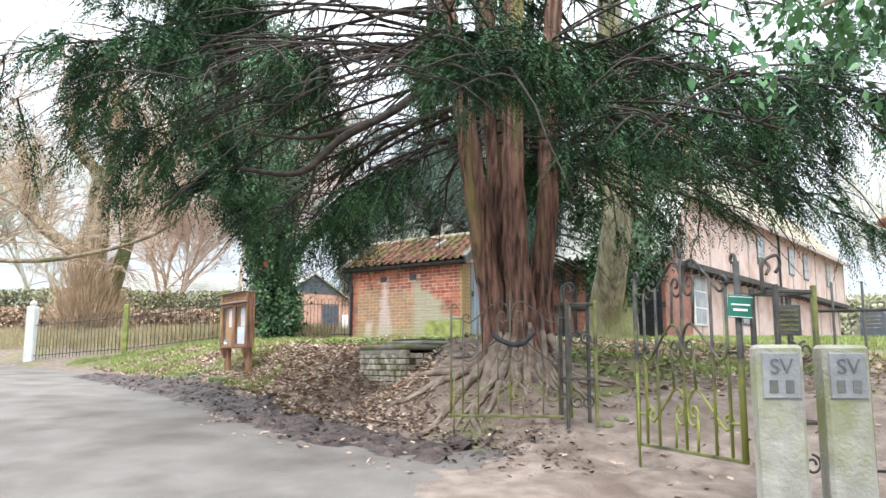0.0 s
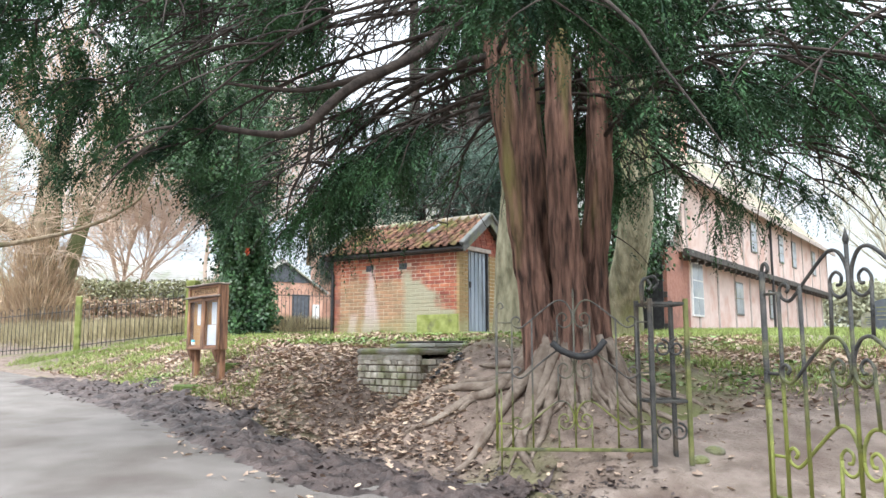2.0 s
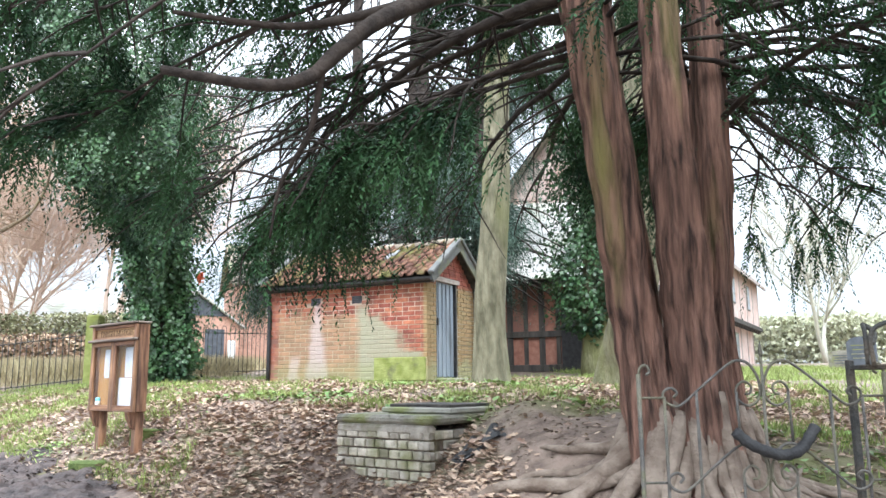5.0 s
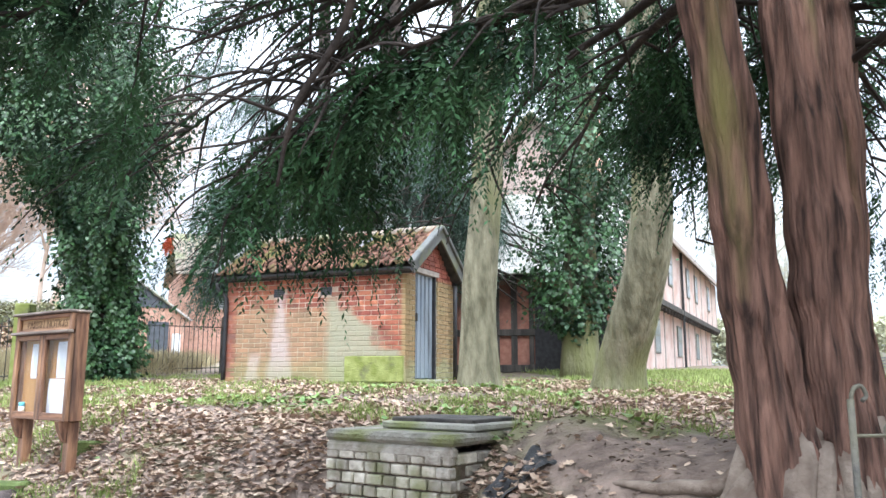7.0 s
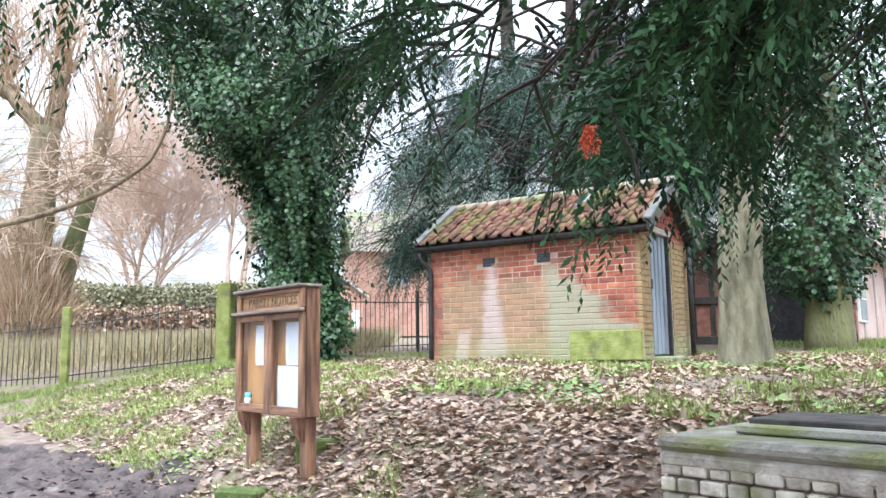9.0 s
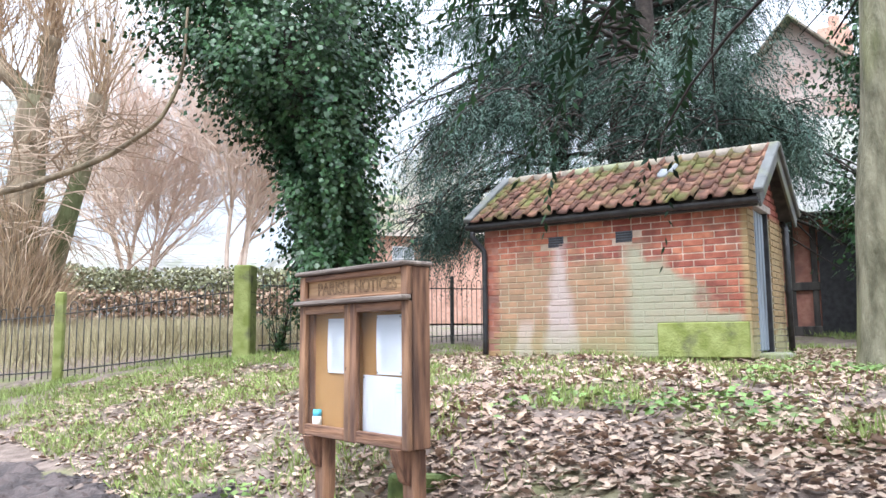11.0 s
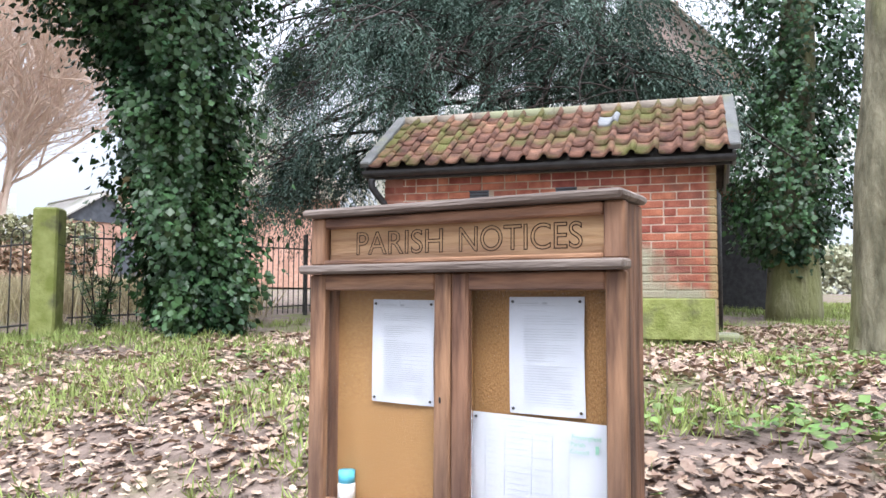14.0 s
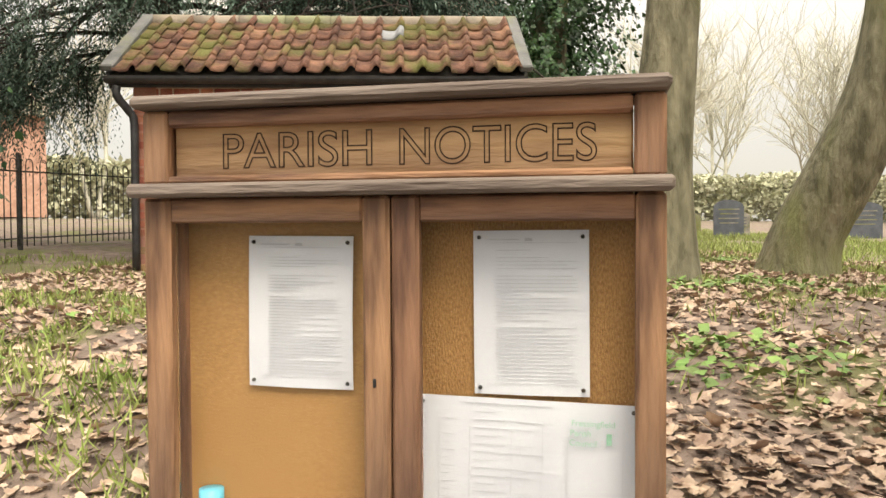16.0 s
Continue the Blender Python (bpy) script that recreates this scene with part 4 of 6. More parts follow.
def gate_leaf(m, w, h, label, iron, thick=1.0):
    """An open wrought iron gate leaf: stiles, bars, and three tiers of swan-neck rails with curls."""
    g = thing("iron_gate", m, label, "gate", "churchyard gates")
    r = 0.0085 * thick
    part("hinge_stile", bar((0, 0, 0), (0, 0, h * 0.93), r * 1.9, iron, 8), g)
    part("meeting_stile", bar((w, 0, 0), (w, 0, h * 0.93), r * 1.5, iron, 8), g)
    for x in (0, w):
        s = -1 if x else 1
        part("stile_curl", rod([(x, 0, h * 0.92), (x + s * 0.01, 0, h * 0.955), (x + s * 0.035, 0, h * 0.965), (x + s * 0.05, 0, h * 0.94), (x + s * 0.035, 0, h * 0.925)], r, iron, 14), g)
    part("bottom_rail", box(w, 0.024, 0.024, M_MOSSIRON, 0.004), g, pose(w / 2, 0, 0.012))
    part("drop_bolt", bar((w - 0.03, 0.02, h * 0.4), (w - 0.03, 0.02, -0.16), r * 0.9, iron), g)
    c = w / 2
    part("centre_bar", bar((c, 0, 0.02), (c, 0, h * 1.0), r, iron), g)
    v, f = tube([(c, 0, h * 0.99), (c, 0, h * 1.015), (c, 0, h * 1.06)], [r * 0.8, r * 1.5, 0.002], 8)
    part("finial", mesh_of("finial", v, f, iron, True), g)
    tiers = (h * 0.985, h * 0.655, h * 0.325)
    for s in (-1, 1):
        part("bar", bar((c + s * 0.27 * w, 0, 0.02), (c + s * 0.27 * w, 0, tiers[0] - 0.125 * h), r, iron), g)
        part("bar", bar((c + s * 0.40 * w, 0, 0.02), (c + s * 0.40 * w, 0, tiers[0] - 0.15 * h), r, iron), g)
        for k, z in enumerate(tiers):
            q = lambda u, d: (c + s * u * w, -0.012 if k != 1 else 0.012, z - d * h)
            part("swan_neck_rail", rod([q(0.005, 0.15), q(0.012, 0.08), q(0.045, 0.02), q(0.09, 0.003), q(0.14, 0.025), q(0.24, 0.105), q(0.31, 0.165), q(0.35, 0.185), q(0.395, 0.165), q(0.40, 0.13), q(0.37, 0.112), q(0.345, 0.13), q(0.36, 0.15)], r * 0.95, iron, 40), g)
            part("inner_curl", rod([q(0.006, 0.12), q(0.02, 0.165), q(0.06, 0.185), q(0.10, 0.16), q(0.105, 0.115), q(0.075, 0.088), q(0.045, 0.105), q(0.05, 0.135), q(0.07, 0.138)], r * 0.85, iron, 30), g)
            end = tiers[k + 1] - 0.004 * h if k < 2 else 0.02
            part("short_bar", bar(q(0.105, 0.13), (c + s * 0.105 * w, 0, end), r * 0.9, iron), g)
            part("stile_tie", bar((c + s * 0.395 * w, 0, z - 0.15 * h), (c + s * 0.5 * w, 0, z - 0.15 * h), r * 0.8, iron), g)
    return g


def gate_pier(m, h, label):
    """A square openwork iron pier with curled tops."""
    g = thing("iron_gate_pier", m, label, "gate pier", "churchyard gate piers")
    a = 0.13
    for k, (x, y) in enumerate(((-a, -a), (a, -a), (a, a), (-a, a))):
        part("post", box(0.03, 0.03, h, M_MOSSIRON if k == 1 else M_IRON, 0.004), g, pose(x, y, h / 2))
    for z in (h * 0.38, h * 0.97):
        for s in (-1, 1):
            part("rail", box(2 * a, 0.022, 0.022, M_IRON, 0.004), g, pose(0, s * a, z))
            part("rail", box(0.022, 2 * a, 0.022, M_IRON, 0.004), g, pose(s * a, 0, z))
    for s in (-1, 1):
        part("curl", rod([(-a + 0.02 * s, s * 0.04, h * 0.97), (-a + 0.02 * s, s * 0.04, h * 1.10), (-a + 0.05, s * 0.08, h * 1.14), (-a + 0.09, s * 0.06, h * 1.10), (-a + 0.06, s * 0.05, h * 1.06)], 0.011, M_IRON), g)
        part("scroll", scroll(s * 0.05, h * 0.7, 0.06, 8, 1.57, s, M_IRON), g, pose(0, -a, 0))
        part("scroll", scroll(s * 0.05, h * 0.2, 0.06, 8, 1.57, -s, M_IRON), g, pose(0, -a, 0))
    return g


gate_leaf(pose(1.17, 7.15, 1.0, 0, 0, 173), 1.1, 1.08, "open wrought iron gate with curls, dull grey and thin", M_DRYGATEIRON, 0.8)
gate_pier(pose(1.24, 7.16, 0.92, 0, 0, 4), 1.14, "square openwork iron gate pier beside the yew")
gate_leaf(pose(1.93, 5.06, 0.86, 0, 0, 109), 1.2, 1.4, "tall wrought iron gate leaf, its lower half green with algae", M_GATEIRON, 1.35)
gate_pier(pose(2.16, 4.92, 0.62, 0, 0, 10), 1.36, "iron gate pier carrying a green sign")


def bow_fence(a, b, h, posts, label, step=0.115, loops=True, material=M_IRON):
    """Railings with bowed tops between two points of the ground."""
    a, b = Vector(a), Vector(b)
    n = max(2, int((b - a).length / step))
    ang = math.degrees(math.atan2(b.y - a.y, b.x - a.x))
    g = thing("iron_fence", pose(a.x, a.y, a.z, 0, 0, ang), label, "fence")
    ln, rise = (b - a).length, (b.z - a.z)
    gz = lambda x: rise * x / ln
    for z in (0.14, h * 0.86):
        part("rail", bar((0, 0, z), (ln, 0, z + rise), 0.010, material), g)
    sh = bar((0, 0, 0.04), (0, 0, h * 0.93), 0.0075, material)
    arch = rod([(0, 0, h * 0.93), (step * 0.12, 0, h * 0.985), (step * 0.5, 0, h), (step * 0.88, 0, h * 0.985), (step, 0, h * 0.93)], 0.0065, material, 9)
    spike = bar((0, 0, 0.04), (0, 0, h), 0.008, material)
    for k in range(n):
        x = step * (k + 0.5)
        part("railing", sh if loops else spike, g, pose(x, 0, gz(x)))
        if loops and k % 2 == 0:
            part("bow_top", arch, g, pose(x, 0, gz(x)))
    for x in posts:
        part("post", box(0.05, 0.05, h + 0.12, material, 0.006), g, pose(x, 0, gz(x) + h / 2))
    return g


bow_fence((-5.45, 18.95, at(-5.45, 18.95)), (-8.0, 19.6, at(-8, 19.6)), 1.08, (), "black bow-topped railings along the field")
bow_fence((-8.0, 19.6, at(-8, 19.6)), (-10.95, 20.7, at(-10.95, 20.7)), 1.08, (), "black bow-topped railings along the field")
bow_fence((-5.1, 19.0, at(-5.1, 19.0)), (-2.3, 21.8, at(-2.3, 21.8)), 1.1, (1.4, 3.9), "black bow-topped railings behind the ivy tree")
bow_fence((-2.3, 21.8, at(-2.3, 21.8)), (1.2, 24.5, at(1.2, 24.5)), 1.1, (2.2,), "black bow-topped railings behind the shed")
bow_fence((2.35, 4.85, 0.72), (6.5, 3.4, 0.72), 1.28, (), "spiked iron railings beside the gate", 0.17, False)


def concrete_post(x, y, w, h, material, label, rz=0, sink=0.15):
    me = box(w, w, h + sink, material, 0.02)
    ob = new("fence_post", me)
    ob.matrix_world = pose(x, y, at(x, y) + (h - sink) / 2, 0, 0, rz)
    return tagged(ob, label, "post")


concrete_post(-5.28, 18.95, 0.24, 1.25, M_ALGAE, "square concrete post bright green with algae", -12)
concrete_post(-8.0, 19.6, 0.13, 1.25, M_ALGAE, "slim green-stained post in the railings", 10)
wp = concrete_post(-10.95, 20.7, 0.24, 1.45, M_WHITE, "white painted post with a knob beside the lane", 0)
v, f = tube([(0, 0, 0), (0, 0, 0.05), (0, 0, 0.12), (0, 0, 0.16)], [0.05, 0.09, 0.08, 0.02], 12)
part("knob", mesh_of("knob", v, f, M_WHITE, True), wp, pose(0, 0, 0.8))


def marker_post(m, label):
    g = thing("marker_post", m, label, "marker post", "valve marker posts")
    part("shaft", box(0.25, 0.16, 1.25, M_CONCRETE, 0.02), g, pose(0, 0.08, 0.475))
    plate = part("plate", box(0.2, 0.014, 0.25, M_PLATE, 0.004), g, pose(0, -0.006, 0.93), "dark grey marker plate")
    for word, x, z, s in (("SV", 0, 0.045, 0.12),):
        me, lw, lh = lettering(word, s, 0.003, M_PLATELETTER)
        part("letters", me, plate, pose(x, -0.009, z, 90))
    for x in (-0.045, 0.04):
        part("figure", box(0.045, 0.005, 0.07, M_LEAD, 0.001), plate, pose(x, -0.009, -0.06))
    return g


marker_post(pose(1.87, 4.33, 0.50, 0, 0, -6), "pale concrete valve marker post with a grey plate")
marker_post(pose(2.24, 4.33, 0.50, 0, 0, -4), "pale concrete valve marker post with a grey plate")
sign = thing("green_sign", pose(1.93, 5.02, 1.86, 0, 4, -4), "small green sign with white lettering wired to the gate", "sign")
part("board", box(0.16, 0.01, 0.15, M_SIGNGREEN, 0.003), sign)
for z, w, th in ((0.062, 0.15, 0.004), (-0.068, 0.15, 0.004), (0.012, 0.12, 0.010), (-0.022, 0.09, 0.014)):
    part("lettering", box(w, 0.003, th, M_WHITE, 0), sign, pose(0, -0.0065, z))
v, f = tube(spline([(-0.19, 0.0, 1.76), (-0.12, -0.02, 1.70), (0.0, -0.03, 1.66), (0.1, -0.02, 1.68), (0.19, 0.0, 1.77)], 20), [0.022 + 0.004 * (i % 2) for i in range(20)], 10)
tyre = tagged(new("rubber_strap", mesh_of("rubber_strap", v, f, M_RUBBER, True)), "black rubber strip slung over the thin iron gate", "strap")
tyre.location = (0.65, 7.19, 0)

bm = bmesh.new()
bmesh.ops.create_icosphere(bm, subdivisions=2, radius=0.065)
for q in bm.verts:
    q.co = Vector((q.co.x * 1.3, q.co.y * 0.9, q.co.z * 0.75)) * (1 + 0.22 * float(vnoise(q.co.x * 9 + 3, q.co.y * 9 + q.co.z * 7, 1.0, 77)))
me = bpy.data.meshes.new("rubble_stone")
bm.to_mesh(me)
bm.free()
me.materials.append(M_STONE)
for x, y, rz in ((1.5, 7.22, 20), (1.66, 7.34, 140)):
    rubble = tagged(new("rubble_stone", me), "pale lump of broken rubble at the foot of the gate pier", "stone", "rubble by the gate")
    rubble.matrix_world = pose(x, y, at(x, y) + 0.03, 0, 0, rz)

# post with a cap and a small plaque by the railings
gp = thing("timber_gatepost", pose(3.42, 5.55, at(3.42, 5.55) - 0.1), "tall brown timber post with a sloped cap", "gatepost")
part("shaft", box(0.26, 0.26, 2.0, M_WOOD, 0.015), gp, pose(0, 0, 1.0))
part("cap", box(0.34, 0.34, 0.07, M_WOODH, 0.02), gp, pose(0, 0, 2.03))
plaque = thing("bronze_plaque", pose(2.13, 4.78, 1.76, 0, 0, -4), "small dark plaque with unreadable lines on the railings", "plaque")
part("plate", box(0.15, 0.012, 0.19, M_IRON, 0.004), plaque)
for k in range(5):
    part("lettering", box(0.11, 0.003, 0.012, M_MOSSIRON, 0), plaque, pose(0, -0.0075, 0.06 - 0.03 * k))

# ---- trees ----
def stem_mesh(name, stems, material, flute=0.12, sides=22):
    bag = Bag()
    for k, (pts, r0, r1, n) in enumerate(stems):
        P = spline(pts, n)
        bag.add(tube(P, [r0 + (r1 - r0) * (i / (n - 1)) ** 0.5 for i in range(n)], sides, flute, k + 5))
    return bag.mesh(name, material)


def limb_line(p, az, elev, length, droop, n=9, wig=0.12, seed=0):
    r = random.Random(seed)
    d = Vector((math.cos(az) * math.cos(elev), math.sin(az) * math.cos(elev), math.sin(elev)))
    out, q = [Vector(p)], Vector(p)
    for i in range(n):
        d = (d + Vector((r.uniform(-wig, wig), r.uniform(-wig, wig), r.uniform(-wig, wig) - droop / n))).normalized()
        q = q + d * length / n
        out.append(q.copy())
    return out


def evergreen(thing_, loc, limbs, leaf_material, bark, per=13, spray=0.32, leaf=0.085, twigs=13, shoots=22, floor=None, seed=1, droop=0.5, spread=0.9, width=0.24, clump=0.09, inner=0.28, gaps=1.1, thin=-0.05):
    """Limbs with side twigs that carry feathery hanging sprays, put under the tree."""
    r = random.Random(seed)
    tips, heads = [], []
    for k, (p, az, el, ln, dr, rad) in enumerate(limbs):
        wood = Bag()
        L = limb_line(p, az, el, ln, dr, 10, 0.13, seed * 100 + k)
        wood.add(tube(L, [rad * (1 - 0.085 * i) for i in range(len(L))], 7, 0.1, k))
        for j in range(twigs):
            u = r.uniform(inner, 1.0) * 10
            i = min(int(u), 9)
            q = L[i].lerp(L[i + 1], u - i)
            a2 = az + r.uniform(-1.5, 1.5)
            T = limb_line(q, a2, r.uniform(-0.45, 0.3), r.uniform(0.5, 1.3) * spread, 0.8, 6, 0.16, r.random())
            if floor is not None and T[3].z < float(floor(np.array([T[3].x]), np.array([T[3].y]))[0]):
                continue
            wood.add(tube(T, [0.013 * (1 - 0.13 * s) for s in range(7)], 3))
            for s in range(shoots):
                w = r.uniform(0.05, 1.0) * 6
                c = min(int(w), 5)
                t = T[c].lerp(T[c + 1], w - c)
                h = (T[c + 1] - T[c]).normalized()
                tips.append(t + Vector((r.gauss(0, clump), r.gauss(0, clump), r.gauss(-0.02, clump * 0.8))))
                heads.append(h * 1.0 + Vector((r.gauss(0, 0.38), r.gauss(0, 0.38), r.gauss(-0.28, 0.2))))
        me = wood.mesh("limb", bark)
        me.transform(loc)
        part("limb", me, thing_)
    tips, heads = np.array([tuple(t) for t in tips]), np.array([tuple(t) for t in heads])
    if floor is not None:
        keep = tips[:, 2] > floor(tips[:, 0], tips[:, 1])
        tips, heads = tips[keep], heads[keep]
    X, Y, Z = tips.T
    lump = vnoise(X + 0.7 * Z, Y - 0.6 * Z, gaps, seed) + vnoise(X - 0.8 * Z, Z * 1.1 + 0.5 * Y, gaps, seed + 1) + 0.5 * vnoise(X + Y, Z * 1.6, gaps * 1.9, seed + 2)
    keep = lump + RNG.normal(0, 0.1, len(lump)) > (thin(X, Y, Z) if callable(thin) else thin)
    keep &= ~((off_road(X, Y) < -1.1) & (Z < np.where((X < -2.3) & (Y > 7.2), 3.3, 4.4)))
    tips, heads = tips[keep], heads[keep]
    v, f = sprays(tips, heads, per, spray, leaf, droop, width)
    me = leaf_mesh("foliage", v, f, leaf_material)
    me.transform(loc)
    return me


YX, YY = 0.86, 8.35
yew = thing("yew_tree", pose(YX, YY, 1.2), "large old yew with three fluted red-brown stems and dark hanging foliage", "tree")
loc = Matrix.Translation((-YX, -YY, -1.2))
stems = [
    ([(0.74, 8.28, 1.0), (0.60, 8.30, 1.6), (0.55, 8.32, 2.1), (0.47, 8.30, 2.5), (0.38, 8.24, 3.15), (0.28, 8.26, 3.9), (0.16, 8.28, 4.8), (-0.15, 8.2, 6.6), (-0.3, 8.2, 9.5)], 0.19, 0.085, 60),
    ([(0.92, 8.22, 1.0), (0.86, 8.24, 1.7), (0.81, 8.24, 2.3), (0.78, 8.22, 2.8), (0.78, 8.30, 3.7), (0.80, 8.36, 4.7), (0.85, 8.4, 7), (0.8, 8.5, 10.5)], 0.19, 0.09, 60),
    ([(1.05, 8.38, 1.0), (1.04, 8.40, 1.7), (1.06, 8.44, 2.3), (1.16, 8.48, 3.2), (1.20, 8.5, 4.4), (1.35, 8.5, 7), (1.45, 8.6, 9.8)], 0.17, 0.08, 60),
    ([(0.82, 8.45, 1.05), (0.72, 8.5, 1.9), (0.62, 8.6, 3.2), (0.56, 8.75, 4.6), (0.5, 8.8, 7), (0.6, 9.0, 9.8)], 0.14, 0.06, 40),
]
rr = random.Random(11)
for k in range(26):
    s = stems[(1, 0, 0, 1, 1, 2)[k % 6]][0]
    a = -2.9 + 3.1 * k / 25
    top = rr.uniform(2.0, 2.8)
    zs = [p[2] for p in s]
    on = lambda z, d: (float(np.interp(z, zs, [p[0] for p in s])) + d * math.cos(a), float(np.interp(z, zs, [p[1] for p in s])) + d * math.sin(a), z)
    foot = (0.88 + 0.42 * math.cos(a), 8.30 + 0.32 * math.sin(a), 1.15)
    knee = Vector(foot).lerp(Vector(on(1.6, 0.15)), 0.6)
    stems.append(([foot, (knee.x, knee.y, 1.4), on(1.75, 0.15), on((1.75 + top) / 2, 0.12), on(top, 0.08)], rr.uniform(0.045, 0.075), 0.025, 26))
me = stem_mesh("trunk", stems, M_YEWBARK, 0.2, 44)
me.transform(loc)
part("trunk", me, yew, None, "fluted red-brown bark with yellow-green algae")
for k in range(38):
    az = -3.6 + 4.5 * k / 37 + rr.uniform(-0.1, 0.1)
    west = max(0.0, -math.cos(az))
    ln = rr.uniform(0.65, 1.1) * (1 - 0.4 * max(0.0, -math.sin(az)) ** 2) * (0.6 + 0.75 * west + 0.35 * max(0.0, math.cos(az)))
    P = []
    a = az
    x, y = YX + 0.02 + 0.25 * math.cos(az), 8.30 + 0.18 * math.sin(az)
    rise = rr.uniform(0.5, 2.2)
    r0 = rr.uniform(0.022, 0.04) + 0.035 * west * rr.random()
    for i in range(9):
        P.append((x, y, min(at(x, y), 1.62) + (0.20 * rise, 0.13 * rise, 0.06, 0.03, 0.025, 0.02, 0.015, 0.0, -0.05)[i]))
        a += rr.uniform(-0.42, 0.42)
        x, y = x + ln / 8 * math.cos(a), y + ln / 8 * math.sin(a)
    v, f = tube(spline(P, 28), [r0 * (1.25 - 0.034 * i) for i in range(28)], 10, 0.22, k)
    me = mesh_of("root", v, f, M_ROOT, True)
    me.transform(loc)
    part("root", me, yew, None, "bare grey surface root")
# the crooked bough that leaves the west stem
for pts, r0, r1 in (([(0.1, 8.2, 4.75), (-0.5, 7.9, 4.15), (-1.0, 7.75, 3.82), (-1.24, 7.68, 3.58), (-1.36, 7.64, 3.44), (-1.52, 7.6, 3.37), (-1.75, 7.6, 3.38), (-2.05, 7.65, 3.44)], 0.05, 0.02), ([(-0.75, 7.8, 3.98), (-1.1, 7.9, 3.9), (-1.5, 8.0, 3.86), (-2.1, 8.1, 3.95)], 0.035, 0.012), ([(-1.3, 7.65, 3.5), (-1.36, 7.75, 3.2), (-1.5, 7.85, 2.95), (-1.55, 7.95, 2.7)], 0.018, 0.006)):
    P = spline(pts, 30)
    v, f = tube(P, [r0 + (r1 - r0) * i / 29 for i in range(30)], 9, 0.16, 3)
    me = mesh_of("bough", v, f, M_LIMB, True)
    me.transform(loc)
    part("bough", me, yew, None, "dark crooked bough")
limbs = []
for k in range(60):
    az = 2.39996 * k + rr.uniform(-0.3, 0.3)
    z = 3.9 + 2.2 * ((k * 0.618) % 1) + (3.0 if k % 6 == 0 else 0)
    s = stems[k % 4][0]
    ax = float(np.interp(z, [p[2] for p in s], [p[0] for p in s]))
    ay = float(np.interp(z, [p[2] for p in s], [p[1] for p in s]))
    limbs.append(((ax, ay, z), az, rr.uniform(0.05, 0.4), rr.uniform(3.4, 5.6), rr.uniform(0.6, 1.15), rr.uniform(0.013, 0.024)))
limbs.append(((0.25, 8.2, 4.3), 2.7, -0.15, 3.0, 0.25, 0.04))
for k in range(7):
    limbs.append(((0.4, 8.4, 3.9 + 0.08 * k), 1.55 + 0.2 * k, rr.uniform(0.0, 0.2), rr.uniform(2.2, 3.8), rr.uniform(0.4, 0.7), 0.03))

for k in range(2):
    limbs.append(((0.2, 8.35, 3.9 + 0.1 * k), 2.7 + 0.12 * k, -0.12, 2.1 + 0.1 * k, 0.4, 0.018))
for k in range(12):
    limbs.append(((0.05, 8.2, 4.6 + 0.11 * k), 2.85 + 0.06 * ((k * 5) % 12), rr.uniform(-0.1, 0.15), rr.uniform(3.2, 4.2), rr.uniform(0.2, 0.5), 0.026))
for k in range(6):
    limbs.append(((1.0, 8.5, 3.9 + 0.12 * k), 0.75 + 0.15 * k, rr.uniform(0.0, 0.25), rr.uniform(1.8, 2.6), rr.uniform(0.5, 0.8), 0.026))
for k in range(12):
    limbs.append(((1.2, 8.45, 3.6 + 0.13 * k), -1.3 + 0.21 * ((k * 5) % 12), rr.uniform(0.0, 0.3), rr.uniform(2.4, 4.6), rr.uniform(0.4, 0.8), 0.024))


def yew_floor(x, y):
    """The underside of the crown."""
    d = np.hypot(x - YX, y - 7.95)
    left = np.interp(d, [0, 1.4, 2.7, 4.5], [4.4, 3.9, 2.7, 2.75])
    right = np.interp(d, [0, 1.0, 2.6, 6], [3.6, 3.0, 2.75, 2.8])
    back = np.interp(d, [0, 1.2, 2.7, 5], [3.6, 3.0, 2.78, 3.1])
    near = np.clip((7.7 - y) / 1.5, 0, 1) * np.where(x < -0.6, 0.75, 0.35)
    k = np.clip((y - 7.95) / 0.5, 0, 1)
    return np.where(x < 0.6, left, right) * (1 - k) + back * k + near + 0.3 * vnoise(x, y, 0.9, 17) + 1.4 * np.clip(y - 11.2, 0, 3) * (x > -2.2) - 0.12 * np.exp(-((x + 1.5) ** 2 + (y - 9.1) ** 2) / 0.2)


def yew_gaps(x, y, z):
    """How open the crown is: close to the west and east, open where the crooked bough shows."""
    base = np.interp(x, [-3.4, -2.6, -1.9, -0.5, 0.2, 0.9, 2.0, 3.0], [-1.0, -0.35, 0.42, 0.47, 0.0, -0.42, -0.3, -0.05])
    bare = np.clip((z - 3.4) / 0.4, 0, 1) * np.clip((x + 2.5) / 0.4, 0, 1) * np.clip((-0.2 - x) / 0.4, 0, 1)
    tip = np.exp(-((x + 1.5) ** 2 + (y - 9.1) ** 2) / 0.35)
    return base + 0.75 * bare - 0.35 * tip + 0.12 * (y > 8.7) * (x > -0.1)


part("foliage", evergreen(yew, loc, limbs, M_YEWLEAF, M_LIMB, per=26, spray=0.34, leaf=0.052, twigs=15, shoots=32, floor=yew_floor, seed=4, width=0.32, gaps=1.0, clump=0.05, inner=0.12, thin=yew_gaps), yew, None, "dark green hanging yew sprays", "stuff")

